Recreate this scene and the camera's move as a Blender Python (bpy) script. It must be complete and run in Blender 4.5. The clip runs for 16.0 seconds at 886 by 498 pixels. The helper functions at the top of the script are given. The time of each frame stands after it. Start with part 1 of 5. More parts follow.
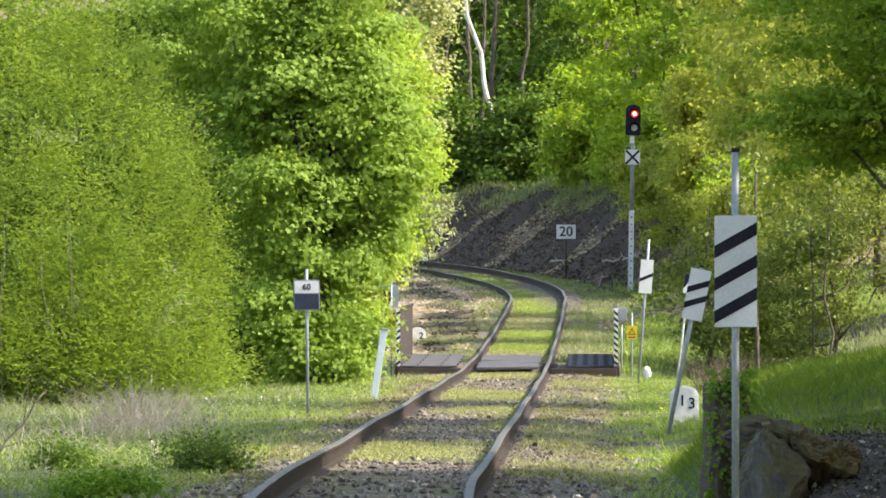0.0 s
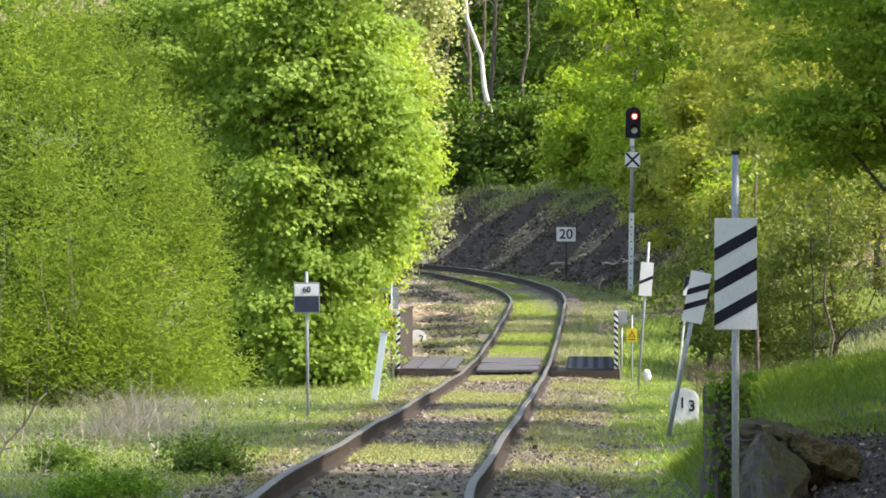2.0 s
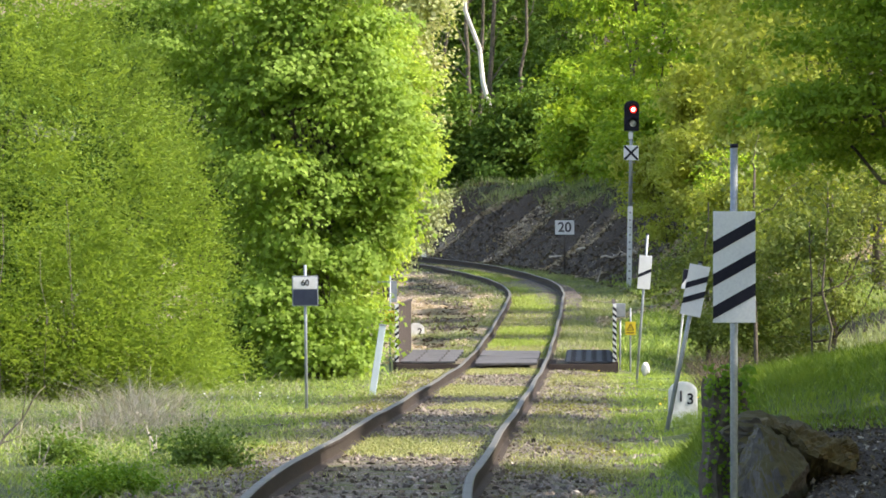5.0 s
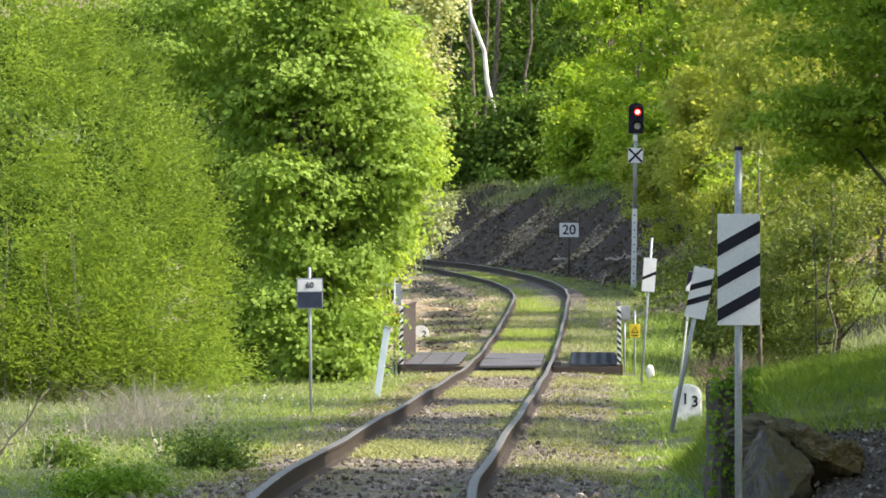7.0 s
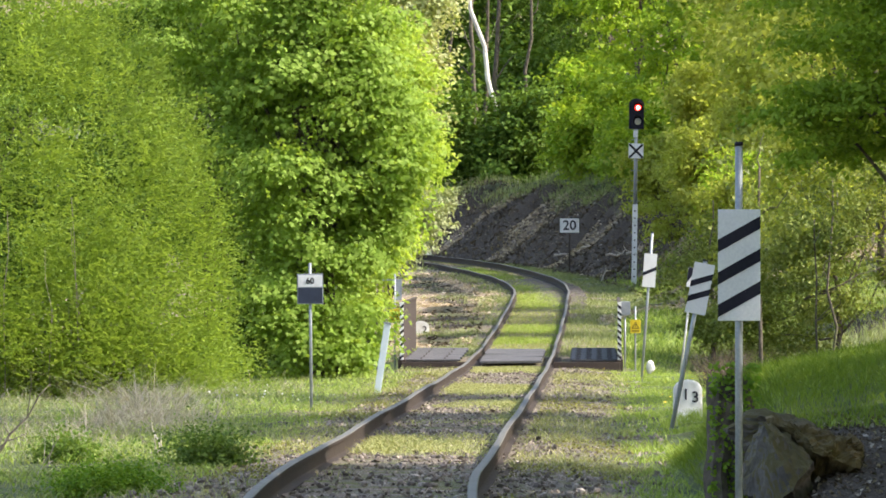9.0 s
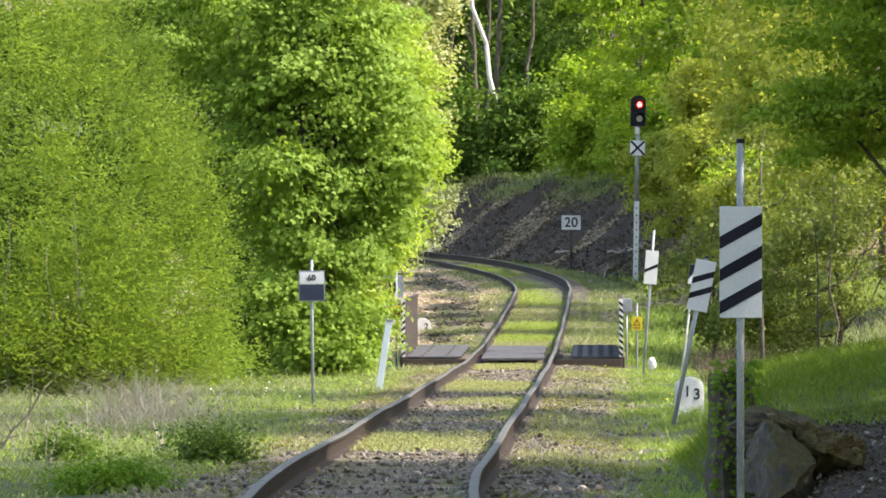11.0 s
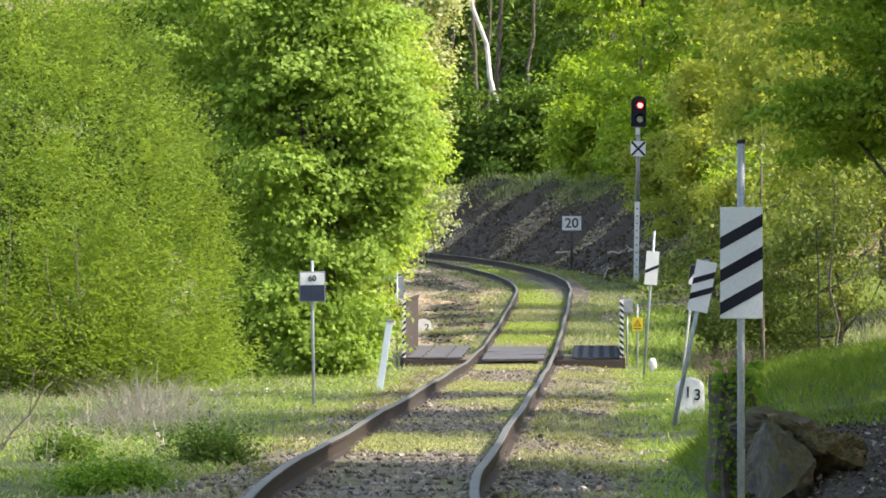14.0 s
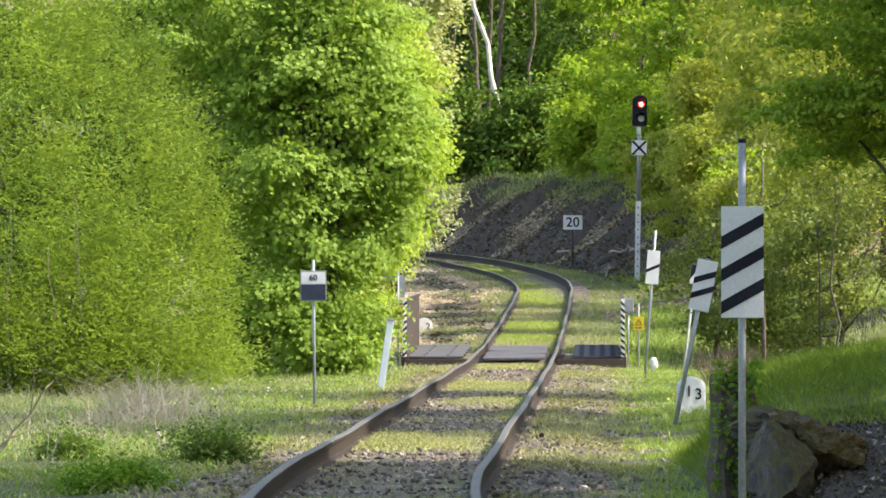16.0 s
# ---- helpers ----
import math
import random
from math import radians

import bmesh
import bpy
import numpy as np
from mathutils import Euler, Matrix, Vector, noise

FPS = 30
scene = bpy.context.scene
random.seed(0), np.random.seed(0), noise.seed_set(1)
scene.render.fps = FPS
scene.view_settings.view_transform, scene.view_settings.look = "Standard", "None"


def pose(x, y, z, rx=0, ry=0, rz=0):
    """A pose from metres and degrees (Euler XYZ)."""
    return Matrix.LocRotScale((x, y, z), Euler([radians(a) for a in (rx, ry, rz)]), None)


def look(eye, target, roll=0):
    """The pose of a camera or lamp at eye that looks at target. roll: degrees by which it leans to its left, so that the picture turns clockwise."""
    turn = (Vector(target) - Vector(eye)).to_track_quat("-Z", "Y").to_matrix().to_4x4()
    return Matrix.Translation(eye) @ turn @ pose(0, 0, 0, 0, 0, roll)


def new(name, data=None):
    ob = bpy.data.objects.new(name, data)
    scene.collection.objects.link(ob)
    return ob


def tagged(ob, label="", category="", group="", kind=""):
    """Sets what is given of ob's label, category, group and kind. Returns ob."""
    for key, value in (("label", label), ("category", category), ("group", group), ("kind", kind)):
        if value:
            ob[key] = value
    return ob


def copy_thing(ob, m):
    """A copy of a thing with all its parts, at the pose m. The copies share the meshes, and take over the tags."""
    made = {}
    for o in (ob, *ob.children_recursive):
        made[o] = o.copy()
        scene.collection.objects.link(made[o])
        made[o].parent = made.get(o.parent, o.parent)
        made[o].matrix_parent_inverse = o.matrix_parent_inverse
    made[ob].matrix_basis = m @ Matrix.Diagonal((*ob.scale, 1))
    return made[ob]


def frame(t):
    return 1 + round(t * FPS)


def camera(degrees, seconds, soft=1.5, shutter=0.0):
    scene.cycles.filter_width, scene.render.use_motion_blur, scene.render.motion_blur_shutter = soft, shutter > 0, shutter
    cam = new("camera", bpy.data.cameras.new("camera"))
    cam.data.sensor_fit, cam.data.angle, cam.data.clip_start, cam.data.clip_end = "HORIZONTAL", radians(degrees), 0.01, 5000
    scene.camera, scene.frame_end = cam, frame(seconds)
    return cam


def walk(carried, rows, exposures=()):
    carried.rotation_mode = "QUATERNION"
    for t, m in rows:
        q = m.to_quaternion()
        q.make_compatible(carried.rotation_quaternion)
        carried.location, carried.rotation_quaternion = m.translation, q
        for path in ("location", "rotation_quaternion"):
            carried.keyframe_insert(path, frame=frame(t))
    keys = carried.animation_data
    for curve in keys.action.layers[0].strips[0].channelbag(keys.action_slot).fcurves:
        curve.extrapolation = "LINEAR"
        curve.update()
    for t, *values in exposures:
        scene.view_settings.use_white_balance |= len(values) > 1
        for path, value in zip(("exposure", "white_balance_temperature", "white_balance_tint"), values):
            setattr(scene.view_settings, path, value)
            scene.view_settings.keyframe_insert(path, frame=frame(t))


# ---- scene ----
# Eye 1.39 m over the rails, beside the line, through a long lens.
cam = camera(6.902, 16.0, soft=1.7)
PATH = [
    (0, pose(0, 0, 1.39, 90.3412, 0, -0.0599)),
    (0.5, pose(0, 0, 1.39, 90.3276, 0, -0.0465)),
    (1, pose(0, 0, 1.39, 90.3478, 0, -0.0726)),
    (1.5, pose(0, 0, 1.39, 90.3276, 0, -0.0625)),
    (2, pose(0, 0, 1.39, 90.3614, 0, -0.0599)),
    (2.5, pose(0, 0, 1.39, 90.3614, 0, -0.0928)),
    (3, pose(0, 0, 1.39, 90.3345, 0, -0.1005)),
    (3.5, pose(0, 0, 1.39, 90.3074, 0, -0.0734)),
    (4, pose(0, 0, 1.39, 90.3142, 0, -0.0760)),
    (6.5, pose(0, 0, 1.39, 90.2965, 0, -0.0465)),
    (7, pose(0, 0, 1.39, 90.3276, 0, -0.0363)),
    (7.5, pose(0, 0, 1.39, 90.3048, 0, -0.0329)),
    (8, pose(0, 0, 1.39, 90.3209, 0, -0.0465)),
    (8.5, pose(0, 0, 1.39, 90.2872, 0, -0.0465)),
    (9, pose(0, 0, 1.39, 90.2930, 0, -0.0329)),
    (11.5, pose(0, 0, 1.39, 90.2670, 0, -0.0127)),
    (12, pose(0, 0, 1.39, 90.2804, 0, 0.0143)),
    (12.5, pose(0, 0, 1.39, 90.3006, 0, -0.0043)),
    (13, pose(0, 0, 1.39, 90.2990, 0, -0.0262)),
    (13.5, pose(0, 0, 1.39, 90.3074, 0, -0.0465)),
    (14, pose(0, 0, 1.39, 90.2753, 0, -0.0161)),
    (14.5, pose(0, 0, 1.39, 90.2973, 0, 0.0007)),
    (15, pose(0, 0, 1.39, 90.3032, 0, -0.0262)),
    (15.5, pose(0, 0, 1.39, 90.2745, 0, 0.0143)),
    (16, pose(0, 0, 1.39, 90.2687, 0, -0.0077)),
]
EXPOSURES = [(0, 1.05, 6500, 16), (16, 1.05, 6500, 16)]
walk(cam, PATH, EXPOSURES)

# ---- light: sun from the right, over the wooded slope, hazy sky ----
SUN_DIR = Vector((0.80, -0.14, 0.74)).normalized()
world = bpy.data.worlds.new("sky")
scene.world = world
world.use_nodes = True
wn = world.node_tree
sky = wn.nodes.new("ShaderNodeTexSky")
sky.sky_type = "NISHITA"
sky.sun_disc = False
sky.sun_elevation = math.asin(SUN_DIR.z)
sky.sun_rotation = math.atan2(SUN_DIR.x, SUN_DIR.y)
sky.air_density = 1.6
sky.dust_density = 3.0
wn.links.new(sky.outputs[0], wn.nodes["Background"].inputs[0])
wn.nodes["Background"].inputs[1].default_value = 0.15
sun_data = bpy.data.lights.new("sun", "SUN")
sun_data.energy = 4.2
sun_data.angle = radians(0.6)
sun_data.color = (1.0, 0.93, 0.80)
sun = new("sun", sun_data)
sun.matrix_world = look(SUN_DIR * 50, (0, 0, 0))


# ---- materials ----
def node_mat(name):
    m = bpy.data.materials.new(name)
    m.use_nodes = True
    nt = m.node_tree
    return m, nt, nt.nodes["Principled BSDF"]


def ramp(nt, fac, stops):
    r = nt.nodes.new("ShaderNodeValToRGB")
    while len(r.color_ramp.elements) < len(stops):
        r.color_ramp.elements.new(0.5)
    for e, (p, c) in zip(r.color_ramp.elements, stops):
        e.position, e.color = p, (*c, 1)
    nt.links.new(fac, r.inputs[0])
    return r.outputs[0]


def noise_tex(nt, scale, detail=4, rough=0.6, world_space=True):
    n = nt.nodes.new("ShaderNodeTexNoise")
    n.inputs["Scale"].default_value, n.inputs["Detail"].default_value, n.inputs["Roughness"].default_value = scale, detail, rough
    if world_space:
        g = nt.nodes.new("ShaderNodeNewGeometry")
        nt.links.new(g.outputs["Position"], n.inputs["Vector"])
    else:
        g = nt.nodes.new("ShaderNodeTexCoord")
        nt.links.new(g.outputs["Object"], n.inputs["Vector"])
    return n.outputs["Fac"]


def mixed(nt, fac, a, b, blend="MIX"):
    m = nt.nodes.new("ShaderNodeMix")
    m.data_type, m.blend_type = "RGBA", blend
    for sock, v in ((m.inputs[0], fac), (m.inputs[6], a), (m.inputs[7], b)):
        if isinstance(v, (int, float)):
            sock.default_value = v
        elif isinstance(v, tuple):
            sock.default_value = (*v, 1)
        else:
            nt.links.new(v, sock)
    return m.outputs[2]


def bumped(nt, bsdf, height, strength=0.5, dist=0.02):
    b = nt.nodes.new("ShaderNodeBump")
    b.inputs["Strength"].default_value, b.inputs["Distance"].default_value = strength, dist
    nt.links.new(height, b.inputs["Height"])
    nt.links.new(b.outputs[0], bsdf.inputs["Normal"])


def surface(name, c1, c2, scale=6.0, rough=0.7, metal=0.0, grime=None, bump=0.3, fine=60.0):
    """A worn surface: two tones at a coarse scale, a fine grain, and blotches of grime."""
    m, nt, p = node_mat(name)
    col = mixed(nt, ramp(nt, noise_tex(nt, scale, 5), [(0.35, (0, 0, 0)), (0.65, (1, 1, 1))]), c1, c2)
    if grime:
        col = mixed(nt, ramp(nt, noise_tex(nt, scale * 0.37, 6, 0.7), [(0.52, (0, 0, 0)), (0.72, (1, 1, 1))]), col, grime)
    f = noise_tex(nt, fine, 3)
    col = mixed(nt, 0.25, col, ramp(nt, f, [(0.2, (0.1, 0.1, 0.1)), (0.8, (0.95, 0.95, 0.95))]), "OVERLAY")
    nt.links.new(col, p.inputs["Base Color"])
    p.inputs["Roughness"].default_value, p.inputs["Metallic"].default_value = rough, metal
    bumped(nt, p, f, bump, 0.01)
    return m


def leaf_mat(name, dark, mid, light, through_light=0.42, gloss=0.15, patch=0.35):
    """Thin leaves: each its own green, larger patches of older and younger growth, light shining through."""
    m, nt, p = node_mat(name)
    g = nt.nodes.new("ShaderNodeNewGeometry")
    own = ramp(nt, g.outputs["Random Per Island"], [(0.0, dark), (0.5, mid), (1.0, light)])
    big = noise_tex(nt, 0.9, 3)
    col = mixed(nt, ramp(nt, big, [(0.4, (0, 0, 0)), (0.65, (patch, patch, patch))]), own, light)
    nt.links.new(col, p.inputs["Base Color"])
    p.inputs["Roughness"].default_value = 0.45
    p.inputs["Specular IOR Level"].default_value = gloss
    t = nt.nodes.new("ShaderNodeBsdfTranslucent")
    warm = mixed(nt, 1.0, col, (1.18, 1.12, 0.55), "MULTIPLY")
    nt.links.new(warm, t.inputs["Color"])
    x = nt.nodes.new("ShaderNodeMixShader")
    x.inputs[0].default_value = through_light
    nt.links.new(p.outputs[0], x.inputs[1])
    nt.links.new(t.outputs[0], x.inputs[2])
    nt.links.new(x.outputs[0], nt.nodes["Material Output"].inputs[0])
    return m


def ground_mat():
    m, nt, p = node_mat("soil_and_turf")
    fine, mid, coarse = noise_tex(nt, 34, 4, 0.7), noise_tex(nt, 3.2, 5, 0.65), noise_tex(nt, 0.45, 4)
    turf = ramp(nt, mid, [(0.3, (0.035, 0.055, 0.015)), (0.5, (0.075, 0.11, 0.025)), (0.7, (0.14, 0.15, 0.05))])
    gravel = ramp(nt, fine, [(0.3, (0.08, 0.063, 0.048)), (0.5, (0.185, 0.152, 0.123)), (0.68, (0.36, 0.305, 0.25))])
    moss = ramp(nt, mid, [(0.35, (0.09, 0.08, 0.03)), (0.65, (0.12, 0.14, 0.03))])
    litter = ramp(nt, fine, [(0.3, (0.02, 0.015, 0.011)), (0.5, (0.06, 0.046, 0.034)), (0.75, (0.18, 0.14, 0.105))])

    def attr(n):
        a = nt.nodes.new("ShaderNodeAttribute")
        a.attribute_name = n
        return a.outputs["Fac"]
    gm = mixed(nt, ramp(nt, mid, [(0.46, (0, 0, 0)), (0.58, (1, 1, 1))]), gravel, moss)
    col = mixed(nt, attr("ballast"), turf, gm)
    col = mixed(nt, attr("litter"), col, litter)
    pale = ramp(nt, fine, [(0.25, (0.14, 0.10, 0.075)), (0.5, (0.34, 0.27, 0.20)), (0.75, (0.52, 0.44, 0.35))])
    col = mixed(nt, attr("pale"), col, pale)
    col = mixed(nt, 0.3, col, ramp(nt, coarse, [(0.3, (0.3, 0.3, 0.3)), (0.7, (0.7, 0.7, 0.7))]), "OVERLAY")
    nt.links.new(col, p.inputs["Base Color"])
    p.inputs["Roughness"].default_value = 0.95
    bumped(nt, p, fine, 0.8, 0.05)
    return m


M_GROUND = ground_mat()
M_WILLOW = leaf_mat("willow_leaf", (0.215, 0.325, 0.06), (0.243, 0.362, 0.072), (0.285, 0.40, 0.092), 0.5, 0.05)
M_MAPLE = leaf_mat("maple_leaf", (0.21, 0.33, 0.055), (0.265, 0.40, 0.07), (0.335, 0.47, 0.105), 0.5, 0.08)
M_FOREST = leaf_mat("beech_leaf", (0.17, 0.31, 0.022), (0.28, 0.44, 0.04), (0.42, 0.54, 0.07), 0.45)
M_YOUNG = leaf_mat("young_oak_leaf", (0.30, 0.38, 0.06), (0.42, 0.49, 0.09), (0.54, 0.59, 0.16), 0.52)
M_HORNBEAM = leaf_mat("branch_leaf", (0.17, 0.29, 0.03), (0.25, 0.39, 0.045), (0.35, 0.48, 0.08), 0.48, 0.1)
M_SUNNY = leaf_mat("sunny_lime_leaf", (0.28, 0.40, 0.06), (0.38, 0.53, 0.09), (0.50, 0.63, 0.15), 0.52)
M_BLOSSOM = leaf_mat("blossoming_leaf", (0.28, 0.36, 0.12), (0.42, 0.48, 0.20), (0.62, 0.63, 0.40), 0.40)
M_GREYLEAF = leaf_mat("silvery_leaf", (0.20, 0.26, 0.12), (0.32, 0.38, 0.20), (0.50, 0.54, 0.34), 0.35)
M_OLIVE = leaf_mat("olive_leaf", (0.11, 0.16, 0.03), (0.17, 0.23, 0.05), (0.26, 0.30, 0.09), 0.42)
M_LUSH = leaf_mat("lush_shrub_leaf", (0.10, 0.21, 0.02), (0.17, 0.32, 0.03), (0.26, 0.41, 0.05), 0.42)
# grass green lowered to carry the shade over the terrace
M_SHADEGRASS = leaf_mat("shaded_terrace_blade", (0.11, 0.185, 0.02), (0.17, 0.265, 0.03), (0.25, 0.34, 0.055), 0.42)
M_SHRUB = leaf_mat("shrub_leaf", (0.07, 0.14, 0.025), (0.12, 0.21, 0.04), (0.19, 0.29, 0.07), 0.40)
# deep green that puts woodland shade into the leaf colour
M_SHADED = leaf_mat("shaded_leaf", (0.075, 0.15, 0.022), (0.115, 0.205, 0.032), (0.17, 0.265, 0.05), 0.3, 0.08)
M_GRASS = leaf_mat("grass_blade", (0.17, 0.23, 0.075), (0.26, 0.32, 0.13), (0.38, 0.42, 0.22), 0.40, 0.25)
M_BRIGHT = leaf_mat("lush_grass_blade", (0.20, 0.31, 0.05), (0.30, 0.43, 0.08), (0.43, 0.53, 0.15), 0.40, 0.25)
M_MOSSY = leaf_mat("track_grass_blade", (0.22, 0.26, 0.09), (0.34, 0.38, 0.15), (0.48, 0.48, 0.25), 0.35, 0.2)
M_MOSS = leaf_mat("shoulder_moss", (0.13, 0.12, 0.035), (0.20, 0.20, 0.05), (0.29, 0.31, 0.08), 0.3, 0.1)
M_DRY = leaf_mat("dry_stalk", (0.24, 0.215, 0.175), (0.38, 0.34, 0.285), (0.54, 0.49, 0.43), 0.25, 0.2)
M_BRUSH = leaf_mat("dead_brush", (0.03, 0.024, 0.018), (0.08, 0.063, 0.048), (0.20, 0.16, 0.12), 0.15, 0.1)
M_STRAW = leaf_mat("pale_leaf_litter", (0.36, 0.29, 0.22), (0.52, 0.44, 0.34), (0.70, 0.61, 0.50), 0.2, 0.1)
M_PALEWOOD = surface("pale_dead_wood", (0.42, 0.36, 0.29), (0.56, 0.50, 0.42), 8, 0.9)
M_PETAL = surface("white_petal", (0.8, 0.8, 0.76), (0.72, 0.72, 0.66), 20, 0.6)
M_DEAD = surface("dead_twig", (0.11, 0.09, 0.075), (0.22, 0.185, 0.15), 8, 0.9)
M_TWIG = surface("pinkish_grey_stem", (0.18, 0.145, 0.125), (0.27, 0.225, 0.195), 9, 0.85)
M_BARK = surface("bark", (0.06, 0.05, 0.038), (0.15, 0.125, 0.10), 9, 0.95, grime=(0.10, 0.12, 0.05), bump=0.9, fine=30)
M_BIRCH = surface("birch_bark", (0.78, 0.75, 0.70), (0.62, 0.58, 0.53), 3, 0.8, grime=(0.10, 0.09, 0.08), bump=0.5, fine=20)
M_RUST = surface("rusty_rail_side", (0.022, 0.015, 0.011), (0.040, 0.027, 0.020), 5, 0.85, 0.1, bump=0.4)
M_SHINE = surface("worn_rail_head", (0.15, 0.15, 0.135), (0.085, 0.078, 0.068), 5, 0.6, 0.1, bump=0.1)
M_TIE = surface("weathered_sleeper", (0.16, 0.14, 0.125), (0.30, 0.27, 0.25), 5, 0.95, grime=(0.10, 0.09, 0.07), bump=0.8, fine=40)
M_STONE = leaf_mat("ballast_stone", (0.085, 0.067, 0.053), (0.185, 0.152, 0.125), (0.38, 0.325, 0.275), 0.0, 0.3, 0.1)


def piece_mat():
    m, nt, p = node_mat("loose_ballast_stone")
    info = nt.nodes.new("ShaderNodeObjectInfo")
    own = ramp(nt, info.outputs["Random"], [(0.0, (0.10, 0.08, 0.065)), (0.6, (0.22, 0.185, 0.155)), (1.0, (0.42, 0.37, 0.32))])
    f = noise_tex(nt, 70, 4)
    nt.links.new(mixed(nt, 0.35, own, ramp(nt, f, [(0.25, (0.1, 0.1, 0.1)), (0.75, (0.9, 0.9, 0.9))]), "OVERLAY"), p.inputs["Base Color"])
    p.inputs["Roughness"].default_value = 0.9
    bumped(nt, p, f, 0.5, 0.01)
    return m


M_PIECE = piece_mat()
M_ROCK = surface("mossy_rock", (0.05, 0.046, 0.042), (0.125, 0.116, 0.105), 3.5, 0.95, grime=(0.09, 0.085, 0.03), bump=1.0, fine=25)


def mossy(mat):
    """Brown-green moss on the upward faces of a rock."""
    nt = mat.node_tree
    p = nt.nodes["Principled BSDF"]
    old = p.inputs["Base Color"].links[0].from_socket
    g = nt.nodes.new("ShaderNodeNewGeometry")
    sep = nt.nodes.new("ShaderNodeSeparateXYZ")
    nt.links.new(g.outputs["Normal"], sep.inputs[0])
    add = nt.nodes.new("ShaderNodeMath")
    add.operation = "MULTIPLY_ADD"
    nt.links.new(noise_tex(nt, 7, 5, 0.7), add.inputs[0])
    add.inputs[1].default_value = 0.9
    nt.links.new(sep.outputs[2], add.inputs[2])
    col = mixed(nt, ramp(nt, add.outputs[0], [(0.85, (0, 0, 0)), (1.1, (1, 1, 1))]), old, (0.075, 0.065, 0.022))
    nt.links.new(col, p.inputs["Base Color"])


mossy(M_ROCK)
M_MOSSROCK = surface("moss_mantle", (0.075, 0.058, 0.022), (0.12, 0.095, 0.035), 6, 0.95, grime=(0.05, 0.042, 0.03), bump=1.0, fine=45)
M_WHITE = surface("white_enamel", (0.78, 0.79, 0.81), (0.70, 0.71, 0.73), 5, 0.45, grime=(0.55, 0.55, 0.52), bump=0.05)
M_STONEW = surface("whitewashed_stone", (0.84, 0.84, 0.83), (0.74, 0.74, 0.72), 9, 0.85, grime=(0.50, 0.50, 0.44), bump=0.4)
M_REFLEX = surface("grey_white_sheeting", (0.66, 0.68, 0.72), (0.60, 0.62, 0.66), 4, 0.5, bump=0.05)
M_BLACK = surface("black_paint", (0.012, 0.012, 0.022), (0.022, 0.022, 0.035), 6, 0.5, bump=0.05)
M_BLACK.node_tree.nodes["Principled BSDF"].inputs["Specular IOR Level"].default_value = 0.12
M_NAVY = surface("dark_blue_enamel", (0.018, 0.025, 0.055), (0.03, 0.04, 0.075), 6, 0.45, bump=0.05)
M_ZINC = surface("galvanised_steel", (0.34, 0.37, 0.40), (0.26, 0.29, 0.32), 9, 0.5, 0.35, bump=0.1)
M_PALE = surface("pale_blue_white_paint", (0.55, 0.66, 0.71), (0.64, 0.73, 0.77), 6, 0.6, bump=0.1)
M_YELLOW = surface("yellow_enamel", (0.72, 0.55, 0.02), (0.62, 0.46, 0.02), 6, 0.5, bump=0.05)
M_BROWN = surface("brown_painted_steel", (0.034, 0.024, 0.020), (0.055, 0.039, 0.032), 3, 0.8, grime=(0.035, 0.026, 0.022), bump=0.3)
M_DECK = surface("worn_walkway_plate", (0.06, 0.06, 0.063), (0.115, 0.115, 0.12), 4, 0.75, grime=(0.06, 0.055, 0.05), bump=0.4)
M_CONC = surface("concrete", (0.36, 0.34, 0.31), (0.48, 0.46, 0.42), 4, 0.95, grime=(0.22, 0.21, 0.17), bump=0.6)
M_ADOBE = surface("abutment_masonry", (0.13, 0.11, 0.095), (0.2, 0.17, 0.145), 3, 0.95, bump=0.6)


def lamp_mat(color, strength):
    m, nt, p = node_mat("lit_red_lens")
    p.inputs["Base Color"].default_value = (0.4, 0.02, 0.01, 1)
    p.inputs["Emission Color"].default_value = (*color, 1)
    p.inputs["Emission Strength"].default_value = strength
    return m


M_RED = lamp_mat((1.0, 0.03, 0.02), 1.3)
M_CORE = lamp_mat((1.0, 0.50, 0.40), 5.0)
M_LENS = surface("unlit_lens", (0.6, 0.61, 0.63), (0.74, 0.74, 0.76), 20, 0.2)


# ---- mesh helpers ----
def part(name, bm, material, parent=None, label=""):
    me = bpy.data.meshes.new(name)
    bm.to_mesh(me)
    bm.free()
    me.materials.append(material)
    ob = new(name, me)
    ob.parent = parent
    return tagged(ob, label)


def thing(name, label, category, m=None, group="", kind=""):
    ob = new(name)
    ob.empty_display_size = 0.2
    if m is not None:
        ob.matrix_basis = m
    return tagged(ob, label, category, group, kind)


def box(sx, sy, sz, at=(0, 0, 0), bevel=0.0, rot=None, bm=None):
    bm2 = bmesh.new()
    bmesh.ops.create_cube(bm2, size=1.0)
    bmesh.ops.scale(bm2, vec=(sx, sy, sz), verts=bm2.verts)
    if bevel:
        bmesh.ops.bevel(bm2, geom=bm2.edges[:], offset=bevel, segments=2, affect="EDGES", profile=0.6)
    if rot is not None:
        bmesh.ops.transform(bm2, matrix=rot, verts=bm2.verts)
    bmesh.ops.translate(bm2, vec=at, verts=bm2.verts)
    if bm is None:
        return bm2
    tmp = bpy.data.meshes.new("tmp")
    bm2.to_mesh(tmp)
    bm2.free()
    bm.from_mesh(tmp)
    bpy.data.meshes.remove(tmp)
    return bm


